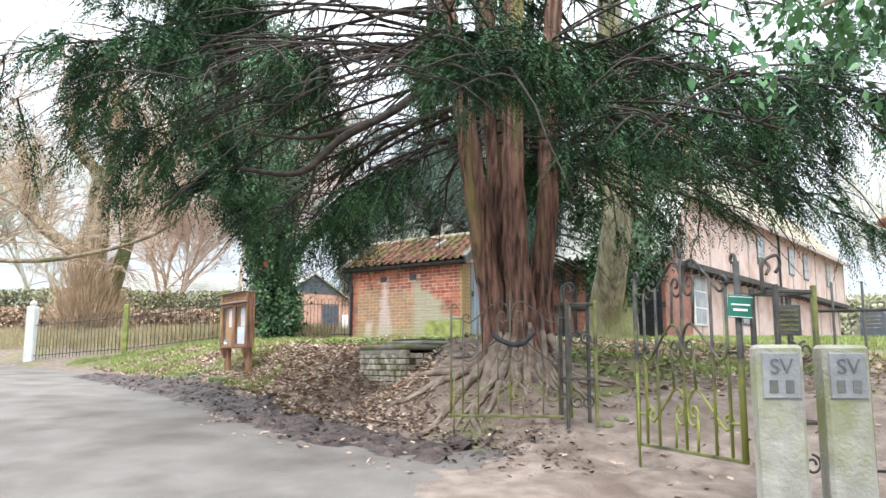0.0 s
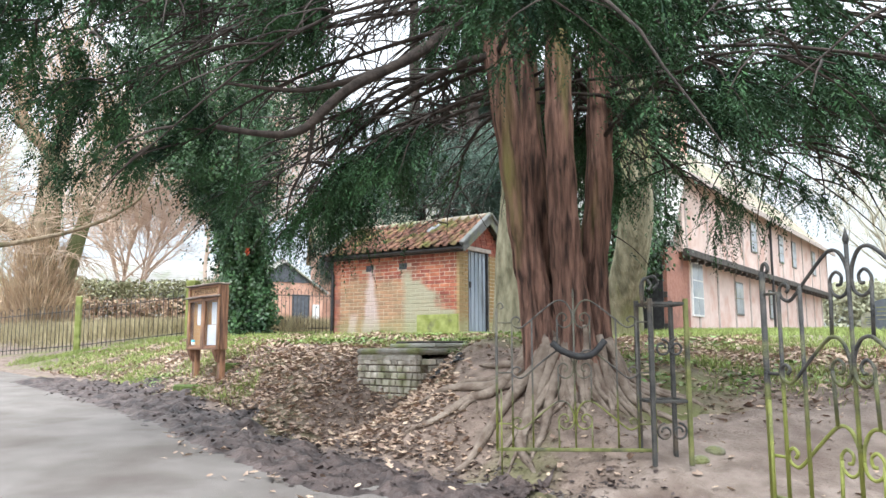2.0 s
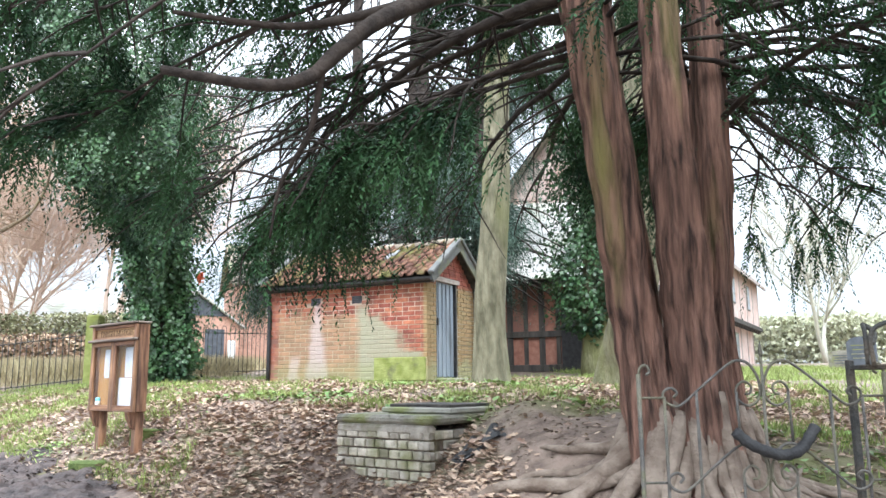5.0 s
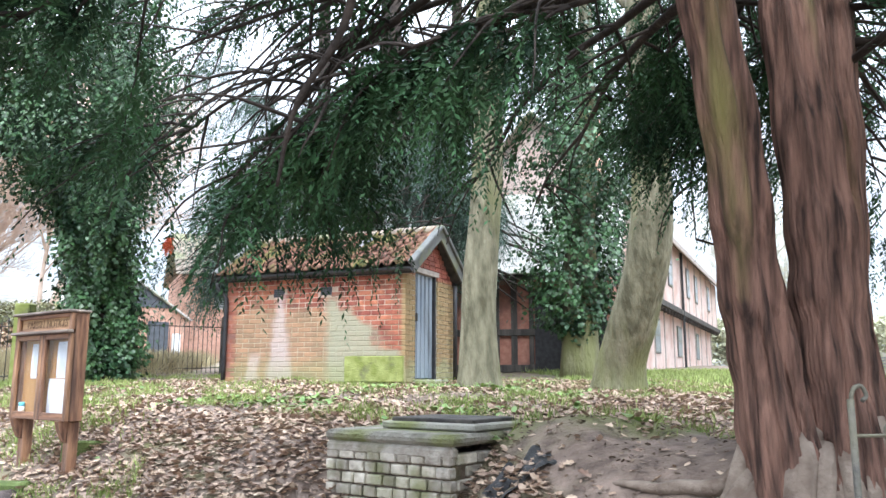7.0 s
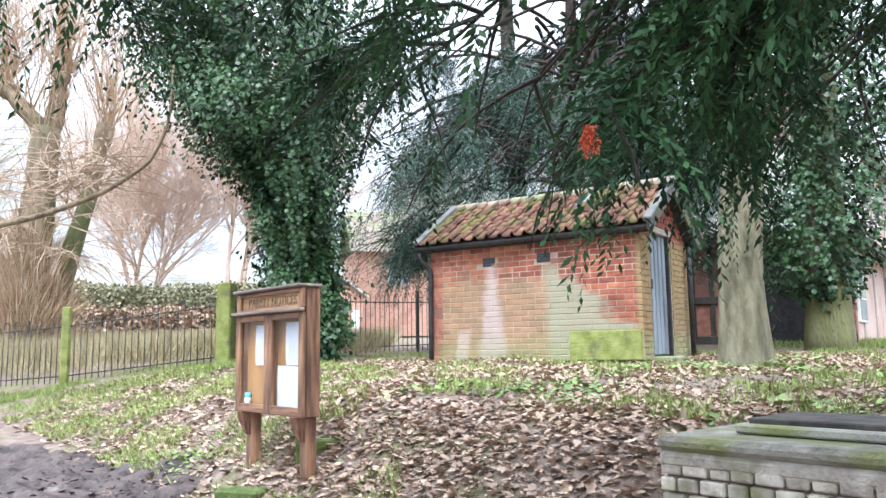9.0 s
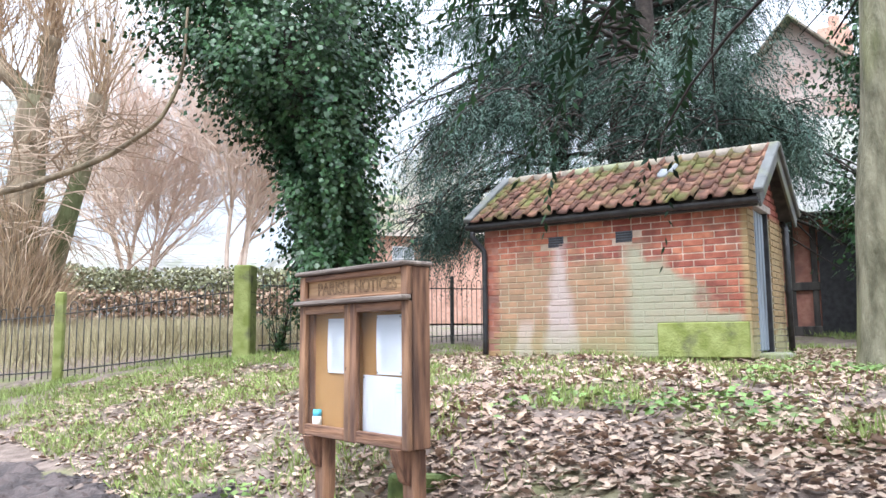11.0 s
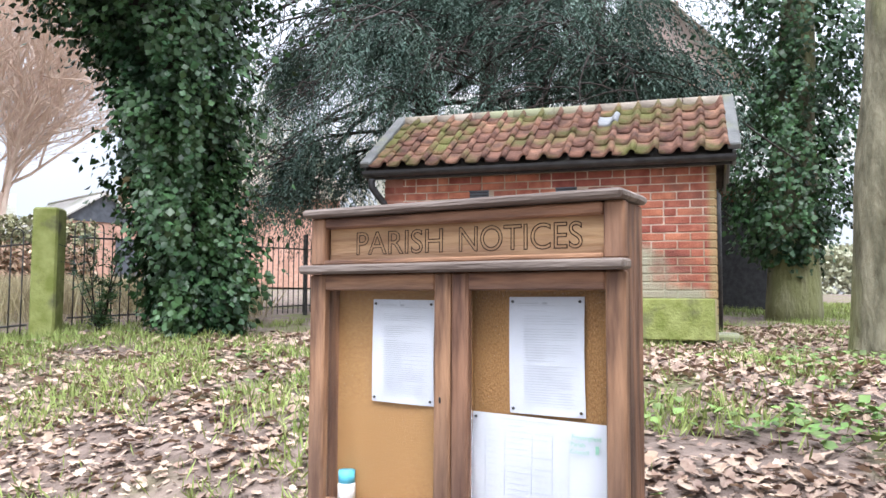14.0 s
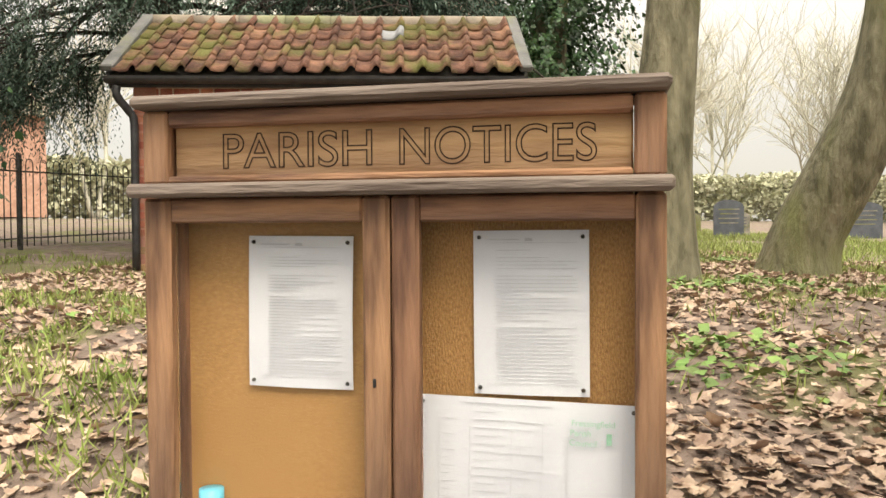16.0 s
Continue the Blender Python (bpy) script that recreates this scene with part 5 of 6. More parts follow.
# evergreens behind the shed
def conifer(cx, cy, n, seed, label, low, zmin=4.6, thin=-0.4, west=0):
    g = thing("conifer_tree", pose(cx, cy, at(cx, cy)), label, "tree", "weeping conifers")
    lc = Matrix.Translation((-cx, -cy, -at(cx, cy)))
    st = [([(cx - 0.2, cy, 1.9), (cx - 0.3, cy, 4), (cx - 0.5, cy, 9), (cx - 0.5, cy, 14)], 0.34, 0.1, 24), ([(cx + 0.7, cy + 0.3, 1.9), (cx + 0.8, cy + 0.3, 5), (cx + 1.0, cy, 13)], 0.26, 0.1, 24)]
    me = stem_mesh("trunk", st, M_LIMB, 0.1, 14)
    me.transform(lc)
    part("trunk", me, g)
    r = random.Random(seed)
    limbs = []
    for k in range(n):
        z = zmin + 5.5 * ((k * 0.618) % 1)
        limbs.append(((cx + r.uniform(-0.4, 0.7), cy, z), 2.39996 * k, r.uniform(0.0, 0.4), r.uniform(2.4, 4.6), r.uniform(0.6, 1.1), 0.05))
    for k in range(west):
        limbs.append(((cx - 0.3, cy - 0.2, zmin + 0.25 * k), 2.75 + 0.16 * k, 0.2, r.uniform(2.6, 3.6), r.uniform(1.1, 1.5), 0.045))
    part("foliage", evergreen(g, lc, limbs, M_CYPRESS, M_LIMB, per=22, spray=0.55, leaf=0.085, twigs=15, shoots=26, floor=low, seed=seed, droop=1.0, spread=1.2, thin=thin), g, None, "grey-green drooping sprays", "stuff")


conifer(1.6, 21.5, 44, 9, "tall grey-green weeping conifer behind the shed", lambda x, y: 4.1 + 0.6 * vnoise(x, y, 0.8, 21) + np.clip(x - 2.2, 0, 1.6))
conifer(0.1, 22.6, 36, 10, "grey-green weeping conifer beside the railings", lambda x, y: 4.2 + 0.7 * vnoise(x, y, 0.9, 22) - np.clip(-0.4 - x, 0, 1) * 1.0, 4.6, 0.4, 9)


def ivy_cloud(axis, radius, n, size, seed):
    """Leaves that stand off an ivy-clad trunk, thicker in lumps."""
    g = np.random.default_rng(seed)
    A = np.array([tuple(p) for p in axis])
    u = g.uniform(0, len(A) - 1.001, n)
    i = u.astype(int)
    c = A[i] + (A[i + 1] - A[i]) * (u - i)[:, None]
    th = g.uniform(0, 2 * np.pi, n)
    lump = 1 + 0.5 * vnoise(th * 1.3, c[:, 2], 1.0, seed) + 0.5 * vnoise(th * 3, c[:, 2], 2.2, seed + 1)
    R = radius(c[:, 2]) * lump * np.sqrt(g.uniform(0.25, 1, n)) * (1 + 0.55 * g.uniform(0, 1, n) ** 4)
    out = np.stack([np.cos(th), np.sin(th), np.zeros(n)], -1)
    p = c + out * R[:, None]
    ax = unit(out * 0.6 + np.array([0, 0, -0.8]) + g.normal(0, 0.45, (n, 3)))
    wid = unit(np.cross(ax, out + g.normal(0, 0.3, (n, 3))))
    ll = size * g.uniform(0.6, 1.3, n)
    return kites(p, ax, wid, ll, ll * 0.95, 0.12)


def ivy_tree(x, y, h, radius, n, label, lean=0.0, size=0.105, seed=1, trunk=0.32, material=M_GREYBARK):
    z0 = at(x, y)
    g = thing("ivy_tree", pose(x, y, z0), label, "tree")
    axis = spline([(0, 0, -0.2), (lean * 0.2, 0, h * 0.3), (lean * 0.6, 0, h * 0.6), (lean, 0.1, h)], 20)
    v, f = tube(axis, [trunk * (1.3 - 0.045 * i) for i in range(20)], 16, 0.12, seed)
    part("trunk", mesh_of("trunk", v, f, material, True), g)
    v, f = ivy_cloud(axis, radius, n, size, seed)
    part("ivy", leaf_mesh("ivy", v, f, M_IVY), g, None, "glossy dark green ivy", "stuff")
    return g


ivy_tree(-3.85, 18.3, 9.0, lambda z: np.interp(z, [0, 0.4, 1.5, 2.3, 3.2, 4, 6, 9], [0.25, 0.42, 0.46, 0.62, 1.05, 1.3, 1.6, 1.5]), 95000, "tall trunk wholly clad in dark glossy ivy", -2.1, 0.07, 3, 0.22, M_LIMB)
ivy_tree(4.6, 19.8, 8.5, lambda z: np.interp(z, [0, 0.7, 1.1, 2.4, 6, 9], [0.02, 0.2, 0.6, 0.95, 1.15, 1.0]), 22000, "ivy-hung trunk with a bare mossy foot", 0.4, 0.09, 4, 0.30, M_PALEBARK)


def bare_trunk(name, pts, r0, r1, label, seed):
    x, y = pts[0][0], pts[0][1]
    g = thing(name, pose(x, y, at(x, y)), label, "tree")
    P = spline([(a - x, b - y, c) for a, b, c in pts], 26)
    rad = [(r0 + (r1 - r0) * i / 25) * (1 + 0.55 * math.exp(-i / 1.3)) for i in range(26)]
    v, f = tube(P, rad, 20, 0.07, seed)
    part("trunk", mesh_of("trunk", v, f, M_PALEBARK, True), g)
    r = random.Random(seed)
    for k in range(5):
        q = P[17 + k * 2 - k // 3]
        L = limb_line(q, 1.3 * k + seed, 0.6, r.uniform(2.0, 3.2), -0.3, 9, 0.14, seed + k)
        v, f = tube(L, [0.085 - 0.008 * i for i in range(len(L))], 8, 0.06, k)
        part("limb", mesh_of("limb", v, f, M_PALEBARK, True), g)
    return g, P


bare_trunk("lime_tree", [(1.2, 15.15, -0.25), (1.2, 15.15, 1.2), (1.32, 15.1, 3.0), (1.35, 15.1, 6), (1.2, 15.3, 10)], 0.25, 0.16, "straight pale mossy trunk beside the shed", 31)
bare_trunk("leaning_tree", [(3.06, 15.0, -0.25), (3.08, 14.9, 0.35), (3.15, 14.58, 1.0), (3.22, 14.27, 1.8), (3.24, 14.16, 2.7), (3.22, 14.18, 4.2), (3.2, 14.1, 7), (3.2, 14.2, 10)], 0.33, 0.2, "pale mossy trunk that leans from its foot", 32)


def twig_tree(x, y, h, label, seed, bark, twig, spread=0.5, levels=4, r0=0.3, name="bare_tree", kids=(7, 6, 5, 4), stems=1, up=0.5, tw=0.008, z0=None):
    """A leafless tree grown by forking."""
    r = random.Random(seed)
    z0 = at(x, y) if z0 is None else z0
    g = thing(name, pose(x, y, z0), label, "tree")
    wood, fine = Bag(), Bag()

    def grow(p, d, ln, rad, lev):
        n = 7 if lev == 0 else 5 if lev == 1 else 3
        P, q, dd = [p.copy()], p.copy(), d.copy()
        for i in range(n):
            dd = (dd + Vector((r.gauss(0, 0.11), r.gauss(0, 0.11), r.gauss(0.03 * up, 0.08)))).normalized()
            q = q + dd * ln / n
            P.append(q.copy())
        end = rad * 0.45
        big = rad > 0.03
        (wood if big else fine).add(tube(P, [rad + (end - rad) * i / n for i in range(n + 1)], 9 if lev == 0 else 5 if big else 3, 0.08 if lev == 0 else 0, seed + lev))
        if lev >= levels:
            return
        for k in range(kids[min(lev, len(kids) - 1)]):
            u = r.uniform(0.35 if lev == 0 else 0.2, 1.0) * n
            i = min(int(u), n - 1)
            b = P[i].lerp(P[i + 1], u - i)
            side = Vector((r.gauss(0, 1), r.gauss(0, 1), r.gauss(0.15, 0.5))).normalized()
            nd = (dd * (1 - spread) + side * spread + Vector((0, 0, 0.15 * up))).normalized()
            grow(b, nd, ln * r.uniform(0.45, 0.72), max(tw, rad * r.uniform(0.35, 0.55)), lev + 1)

    for s in range(stems):
        d = Vector((r.uniform(-0.3, 0.3), r.uniform(-0.3, 0.3), 1)).normalized() if stems > 1 else Vector((0, 0, 1))
        grow(Vector((r.uniform(-0.3, 0.3) * (stems > 1), r.uniform(-0.3, 0.3) * (stems > 1), -0.3)), d, h * 0.55, r0, 0)
    part("trunk", wood.mesh("trunk", bark), g)
    if fine.v:
        part("crown", fine.mesh("crown", twig, False), g, kind="stuff")
    return g


def pollard_tree(x, y, label, seed):
    """An old pollard: stout trunk, knuckled heads, and sheaves of long straight shoots from each head."""
    r = random.Random(seed)
    g = thing("pollard_tree", pose(x, y, at(x, y)), label, "tree")
    boles = [
        ([(0, 0, -0.3), (0.02, 0, 2.2), (0.12, 0, 4.4), (0.2, 0, 6.0)], 0.50, 0.36),
        ([(0.15, 0, 5.0), (0.0, 0.1, 6.0), (-0.5, 0.1, 6.6), (-1.05, 0.2, 7.2)], 0.27, 0.18),
        ([(0.18, 0, 5.5), (0.35, 0.2, 6.4), (0.45, 0.2, 7.6)], 0.28, 0.17),
        ([(0.0, 0, 2.6), (-0.8, -0.2, 3.3), (-1.7, -0.3, 4.0), (-2.3, -0.4, 4.7)], 0.26, 0.17),
        ([(0.35, 0.3, -0.2), (0.8, 0.4, 2.4), (1.25, 0.5, 4.3), (1.6, 0.5, 6.2)], 0.30, 0.17),
    ]
    wood, fine = Bag(), Bag()
    heads = []
    for k, (pts, r0, r1) in enumerate(boles):
        P = spline(pts, 16)
        wood.add(tube(P, [r0 + (r1 - r0) * i / 15 + (0.07 if i > 13 and k else 0) for i in range(16)], 12, 0.16, seed + k))
        if k:
            heads.append((P[-1], 46))
            heads.append((P[9], 12))
    heads.append((Vector((0.15, 0, 5.4)), 22))
    for p, n in heads:
        for _ in range(n):
            a = r.uniform(0, 6.283)
            out = abs(r.gauss(0, 0.55))
            d = Vector((out * math.cos(a), out * math.sin(a), 1)).normalized()
            ln = r.uniform(2.2, 5.6)
            q, line = p + Vector((r.gauss(0, 0.12), r.gauss(0, 0.12), r.gauss(0, 0.1))), []
            for i in range(6):
                line.append(q.copy())
                d = (d + Vector((r.gauss(0, 0.07), r.gauss(0, 0.07), 0.10))).normalized()
                q = q + d * ln / 5
            w = r.uniform(0.010, 0.024)
            fine.add(tube(line, [w * (1 - 0.16 * i) for i in range(6)], 3))
            for _ in range(5):
                i = r.randrange(1, 5)
                e = (d + Vector((r.gauss(0, 0.6), r.gauss(0, 0.6), r.gauss(0, 0.3)))).normalized()
                b = line[i]
                fine.add(tube([b, b + e * 0.45, b + e * 0.9 + Vector((0, 0, 0.08))], [0.011, 0.009, 0.006], 3))
    part("trunk", wood.mesh("trunk", M_POLLARD), g)
    part("shoot_growth", fine.mesh("shoot_growth", M_SHOOT, False), g, None, "long straight golden-brown shoots", "stuff")
    # low boughs that sweep out level and carry hanging twigs
    low = Bag()
    for k in range(26):
        a = r.uniform(0, 6.283)
        L = limb_line((0.1, 0, r.uniform(1.6, 5.0)), a, r.uniform(-0.3, 0.35), r.uniform(2.0, 4.2), r.uniform(-0.5, 0.7), 8, 0.16, r.random())
        low.add(tube(L, [0.028 * (1 - 0.1 * i) for i in range(9)], 4))
        for _ in range(16):
            i = r.randrange(2, 8)
            T = limb_line(L[i], a + r.uniform(-1.2, 1.2), r.uniform(-0.9, 0.4), r.uniform(0.5, 1.4), 0.6, 4, 0.2, r.random())
            low.add(tube(T, [0.011, 0.009, 0.008, 0.007, 0.005], 3))
    part("low_growth", low.mesh("low_growth", M_TWIG, False), g, None, "", "stuff")
    return g


pollard = pollard_tree(-12.6, 27.5, "big old pollard with sheaves of golden-brown shoots beside the lane", 3)
# a bare tree at the lane whose long low bough sweeps up towards the ivy
sweep = thing("bare_tree", pose(-11.5, 19.2, at(-11.5, 19.2)), "grey bare tree with a long low sweeping bough", "tree")
bag = Bag()
bag.add(tube(spline([(0, 0, -0.3), (0.1, 0, 1.2), (0.0, 0, 3.2), (-0.3, 0, 6), (-0.2, 0, 9)], 20), [0.26 - 0.009 * i for i in range(20)], 12, 0.12, 5))
bag.add(tube(spline([(a + 11.5, b - 19.2, c - at(-11.5, 19.2)) for a, b, c in ((-11.5, 19.2, 4.0), (-9.6, 18.5, 3.9), (-8.02, 17.86, 4.03), (-7.3, 17.6, 4.15), (-6.6, 17.36, 4.34), (-6.14, 17.2, 4.56), (-5.86, 17.1, 4.76), (-5.63, 17.02, 5.25), (-5.58, 17.0, 6.0))], 30), [0.058 - 0.0015 * i for i in range(30)], 9, 0.1, 6))
part("trunk", bag.mesh("trunk", M_POLLARD), sweep)
rt = random.Random(21)
fine = Bag()
for k in range(60):
    u = rt.random()
    base = Vector((0, 0, 2.5)).lerp(Vector((-0.2, 0, 9)), u) if k % 3 else Vector((1.9, -0.7, 2.5)).lerp(Vector((5.6, -2.1, 3.3)), u)
    L = limb_line(base, rt.uniform(0, 6.28), rt.uniform(-0.1, 0.8), rt.uniform(1.2, 3.6) if k % 3 else rt.uniform(0.6, 1.5), 0.2, 7, 0.2, rt.random())
    fine.add(tube(L, [0.026 * (1 - 0.11 * i) for i in range(8)] if k % 3 else [0.013 * (1 - 0.11 * i) for i in range(8)], 4))
    for _ in range(9):
        i = rt.randrange(1, 7)
        T = limb_line(L[i], rt.uniform(0, 6.28), rt.uniform(-0.3, 0.8), rt.uniform(0.4, 1.2), 0.1, 4, 0.22, rt.random())
        fine.add(tube(T, [0.008, 0.007, 0.006, 0.005, 0.004], 3))
part("crown", fine.mesh("crown", M_TWIG, False), sweep, None, "", "stuff")
twig_tree(-10.5, 41.0, 15, "tall tree of dense copper-brown twigs, coloured paler for haze, beyond the hedge", 5, M_COPPER, M_COPPER, 0.5, 4, 0.12, "copper_tree", (13, 9, 6, 4), 3, 0.7, 0.009)
twig_tree(-16.0, 44.0, 13, "tall tree of dense copper-brown twigs, coloured paler for haze, beyond the hedge", 6, M_COPPER, M_COPPER, 0.5, 4, 0.12, "copper_tree", (13, 9, 6, 4), 3, 0.7, 0.009)
# far trees, bark and twigs both in the haze-paled colour
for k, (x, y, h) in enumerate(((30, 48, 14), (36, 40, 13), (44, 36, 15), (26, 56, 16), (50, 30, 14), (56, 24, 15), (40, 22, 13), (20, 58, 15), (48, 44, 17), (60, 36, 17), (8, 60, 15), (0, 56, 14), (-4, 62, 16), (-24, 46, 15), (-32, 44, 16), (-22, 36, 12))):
    twig_tree(x, y, h, "far bare tree, its twigs coloured pale for winter haze", 40 + k, M_HAZETWIG, M_HAZETWIG, 0.5, 3, 0.16, "bare_tree", (9, 8, 7), 2, 0.8, 0.02)

# broad-leaved evergreen bough over the gate
bough = thing("holly_bough", pose(1.95, 3.1, 2.95), "bright green broad-leaved evergreen bough above the gate", "bough")
v, f = tube(spline([(1.6, 0.4, 0.9), (0.6, 0.1, 0.5), (0.1, 0, 0.25), (-0.4, -0.1, 0.0)], 14), [0.035 - 0.002 * i for i in range(14)], 6)
part("branch", mesh_of("branch", v, f, M_GREYBARK, True), bough)
n = 3600
c = np.stack([RNG.normal(0.2, 0.42, n), RNG.normal(0, 0.3, n), RNG.normal(0.22, 0.17, n)], -1)
c[:, 2] += 0.22 * vnoise(c[:, 0], c[:, 1], 3, 27)
ax = unit(RNG.normal(0, 0.6, (n, 3)) + np.array([-0.2, -0.2, -0.7]))
wid = unit(np.cross(ax, RNG.normal(0, 1, (n, 3))))
ll = 0.075 * RNG.uniform(0.6, 1.2, n)
v, f = kites(c, ax, wid, ll, ll * 0.5, 0.12)
part("foliage", leaf_mesh("foliage", v, f, M_HOLLY), bough, None, "glossy mid-green leaves", "stuff")

shrub = thing("evergreen_shrub", pose(-4.78, 18.75, at(-4.78, 18.75)), "small dark upright evergreen shrub beside the green post", "shrub")
bag = Bag()
rs = random.Random(5)
tips, heads = [], []
for k in range(9):
    L = limb_line((rs.uniform(-0.05, 0.05), rs.uniform(-0.05, 0.05), -0.05), rs.uniform(0, 6.28), 1.35, rs.uniform(0.6, 1.15), 0.0, 6, 0.1, rs.random())
    bag.add(tube(L, [0.01 - 0.0012 * i for i in range(7)], 4))
    for _ in range(26):
        q = L[rs.randrange(1, 7)]
        tips.append(tuple(q))
        heads.append((rs.gauss(0, 0.6), rs.gauss(0, 0.6), 0.5))
part("stem", bag.mesh("stem", M_LIMB), shrub)
v, f = sprays(np.array(tips), np.array(heads), 10, 0.13, 0.045, 0.2, 0.35)
part("foliage", leaf_mesh("foliage", v, f, M_IVY), shrub, None, "", "stuff")

# dead red spray that hangs from the yew
g = thing("dead_spray", pose(-1.93, 8.36, 2.55), "rust-red dead yew spray hanging from a bough", "dead spray")
n = 60
tp = np.stack([RNG.normal(0, 0.006, n), RNG.normal(0, 0.006, n), RNG.uniform(0, 0.035, n)], -1)
v, f = sprays(tp, np.tile(np.array([[-0.3, -0.2, -0.9]]), (n, 1)), 10, 0.03, 0.011, 0.3, 0.3)
part("needles", leaf_mesh("needles", v, f, M_RED), g, None, "", "stuff")

# shaggy shoots round the pollard's foot
n = 2600
a = RNG.uniform(0, 2 * np.pi, n)
rad = 0.3 + 0.75 * RNG.uniform(0, 1, n) ** 1.5
p = np.stack([rad * np.cos(a), rad * np.sin(a), RNG.uniform(-0.1, 3.6, n) * (1.25 - rad)], -1)
ax = unit(np.stack([0.35 * np.cos(a), 0.35 * np.sin(a), np.ones(n)], -1) + RNG.normal(0, 0.28, (n, 3)))
wid = unit(np.cross(ax, RNG.normal(0, 1, (n, 3))))
ll = 1.1 * RNG.uniform(0.5, 1.4, n)
v, f = kites(p, ax, wid, ll, np.full(n, 0.022), 0.1)
part("undergrowth", leaf_mesh("undergrowth", v, f, M_SHOOT), pollard, None, "tangle of golden-brown shoots", "stuff")

# ---- buildings ----
def wall_box(name, sx, sy, sz, material, parent, m, label=""):
    return part(name, box(sx, sy, sz, material, 0.01), parent, m, label)


def tiled_slope(w, length, material, parent, m, course=0.3, label=""):
    """A roof slope of overlapping courses, as one mesh."""
    b = Bag()
    n = max(3, int(length / course))
    for k in range(n):
        b.add(loose_box(w, length / n * 1.08, 0.035, m @ pose(0, -length * (k + 0.5) / n, 0.01, -2.0)))
    return part("roof", b.mesh("roof", material, False), parent, None, label, "stuff")


def window(parent, m, w, h, cols=2, rows=3, frame_material=None):
    fm = frame_material or M_WHITE
    g = part("window", box(w, 0.06, h, fm, 0.01), parent, m)
    for i in range(cols):
        for j in range(rows):
            pw, ph = (w - 0.08) / cols - 0.04, (h - 0.08) / rows - 0.04
            part("pane", box(pw, 0.01, ph, M_GLASSDARK, 0), g, pose(-w / 2 + 0.06 + pw / 2 + i * (pw + 0.04), -0.032, -h / 2 + 0.06 + ph / 2 + j * (ph + 0.04)))
    return g


# long jettied house on the far side of the churchyard
HA, HB = Vector((7.4, 23.6)), Vector((21.9, 42.0))
hl = (HB - HA).length
house = thing("jettied_house", pose(HA.x, HA.y, 2.15, 0, 0, math.degrees(math.atan2(HB.y - HA.y, HB.x - HA.x))), "long pink plastered and timbered old house with jettied upper floor", "house")
HJ, HE, HD = 2.35, 4.75, 4.2
wall_box("ground_floor_wall", hl, HD, HJ, M_PLASTER, house, pose(hl / 2, HD / 2 + 0.35, HJ / 2))
wall_box("upper_floor_wall", hl, HD + 0.35, HE - HJ, M_PLASTER, house, pose(hl / 2, HD / 2 + 0.17, (HJ + HE) / 2))
v, f = prism([(0, HE), (HD + 0.35, HE), (HD / 2 + 0.17, HE + 2.4)], -hl + 0.02, -0.02)
part("gable", mesh_of("gable", v, f, M_PLASTER), house, pose(0, 0, 0, 0, 0, 90))
hp = math.degrees(math.atan2(2.4, HD / 2 + 0.17))
hs = math.hypot(2.4, HD / 2 + 0.17) + 0.5
for s in (0, 180):
    tiled_slope(hl + 0.7, hs, M_ROOFTILE, house, pose(hl / 2, HD / 2 + 0.17, HE + 2.45, 0, 0, s) @ pose(0, 0, 0, hp), 0.28, "mossy old tile roof")
part("fascia", box(hl + 0.7, 0.06, 0.2, M_GREYTIMBER, 0.01), house, pose(hl / 2, -0.36, HE - 0.22))
part("jetty_beam", box(hl, 0.16, 0.2, M_TIMBER, 0.01), house, pose(hl / 2, -0.05, HJ))
for k in range(34):
    part("joist_end", box(0.12, 0.2, 0.12, M_TIMBER, 0.01), house, pose(0.4 + k * (hl - 0.8) / 33, 0.02, HJ - 0.16))
for k in range(12):
    part("stud", box(0.14, 0.04, HJ, M_GREYTIMBER, 0.01), house, pose(0.3 + k * (hl - 0.6) / 11, 0.34, HJ / 2))
    part("stud", box(0.13, 0.04, HE - HJ, M_GREYTIMBER, 0.01), house, pose(0.3 + k * (hl - 0.6) / 11, -0.01, (HJ + HE) / 2))
window(house, pose(2.2, 0.33, 1.4), 1.1, 1.7, 2, 3)
for x in (7, 12, 17.5):
    window(house, pose(x, 0.33, 1.35), 1.0, 1.2, 2, 2, M_LEAD)
for x in (8, 12.5, 15, 19.5):
    window(house, pose(x, -0.02, 3.7), 0.8, 1.2, 2, 3, M_LEAD)
part("downpipe", box(0.09, 0.09, 4.6, M_BLACK, 0.02), house, pose(10.4, -0.1, 2.35))
chim = part("chimney", box(1.0, 0.8, 2.4, M_FARBRICK, 0.02), house, pose(6.2, HD / 2 + 0.17, HE + 3.0))
part("chimney_pot", box(0.3, 0.3, 0.5, M_FARBRICK, 0.05), chim, pose(0, 0, 1.4))

# dark timbered wing behind the shed
wing = thing("timbered_barn", pose(0.9, 25.2, 2.2, 0, 0, -30), "timber-framed barn with red brick infill and a pale roof", "barn")
WL = 6.3
wall_box("wall", WL, 4.0, 2.3, M_OLDBRICK, wing, pose(WL / 2, 2.05, 1.15))
for k in range(15):
    part("stud", box(0.15 if k % 2 else 0.11, 0.05, 2.3, M_TIMBER, 0.01), wing, pose(0.2 + k * (WL - 0.4) / 14, 0.03, 1.15))
part("rail", box(WL, 0.06, 0.16, M_TIMBER, 0.01), wing, pose(WL / 2, 0.02, 0.95))
part("sill_beam", box(WL, 0.08, 0.18, M_TIMBER, 0.01), wing, pose(WL / 2, 0.02, 0.09))
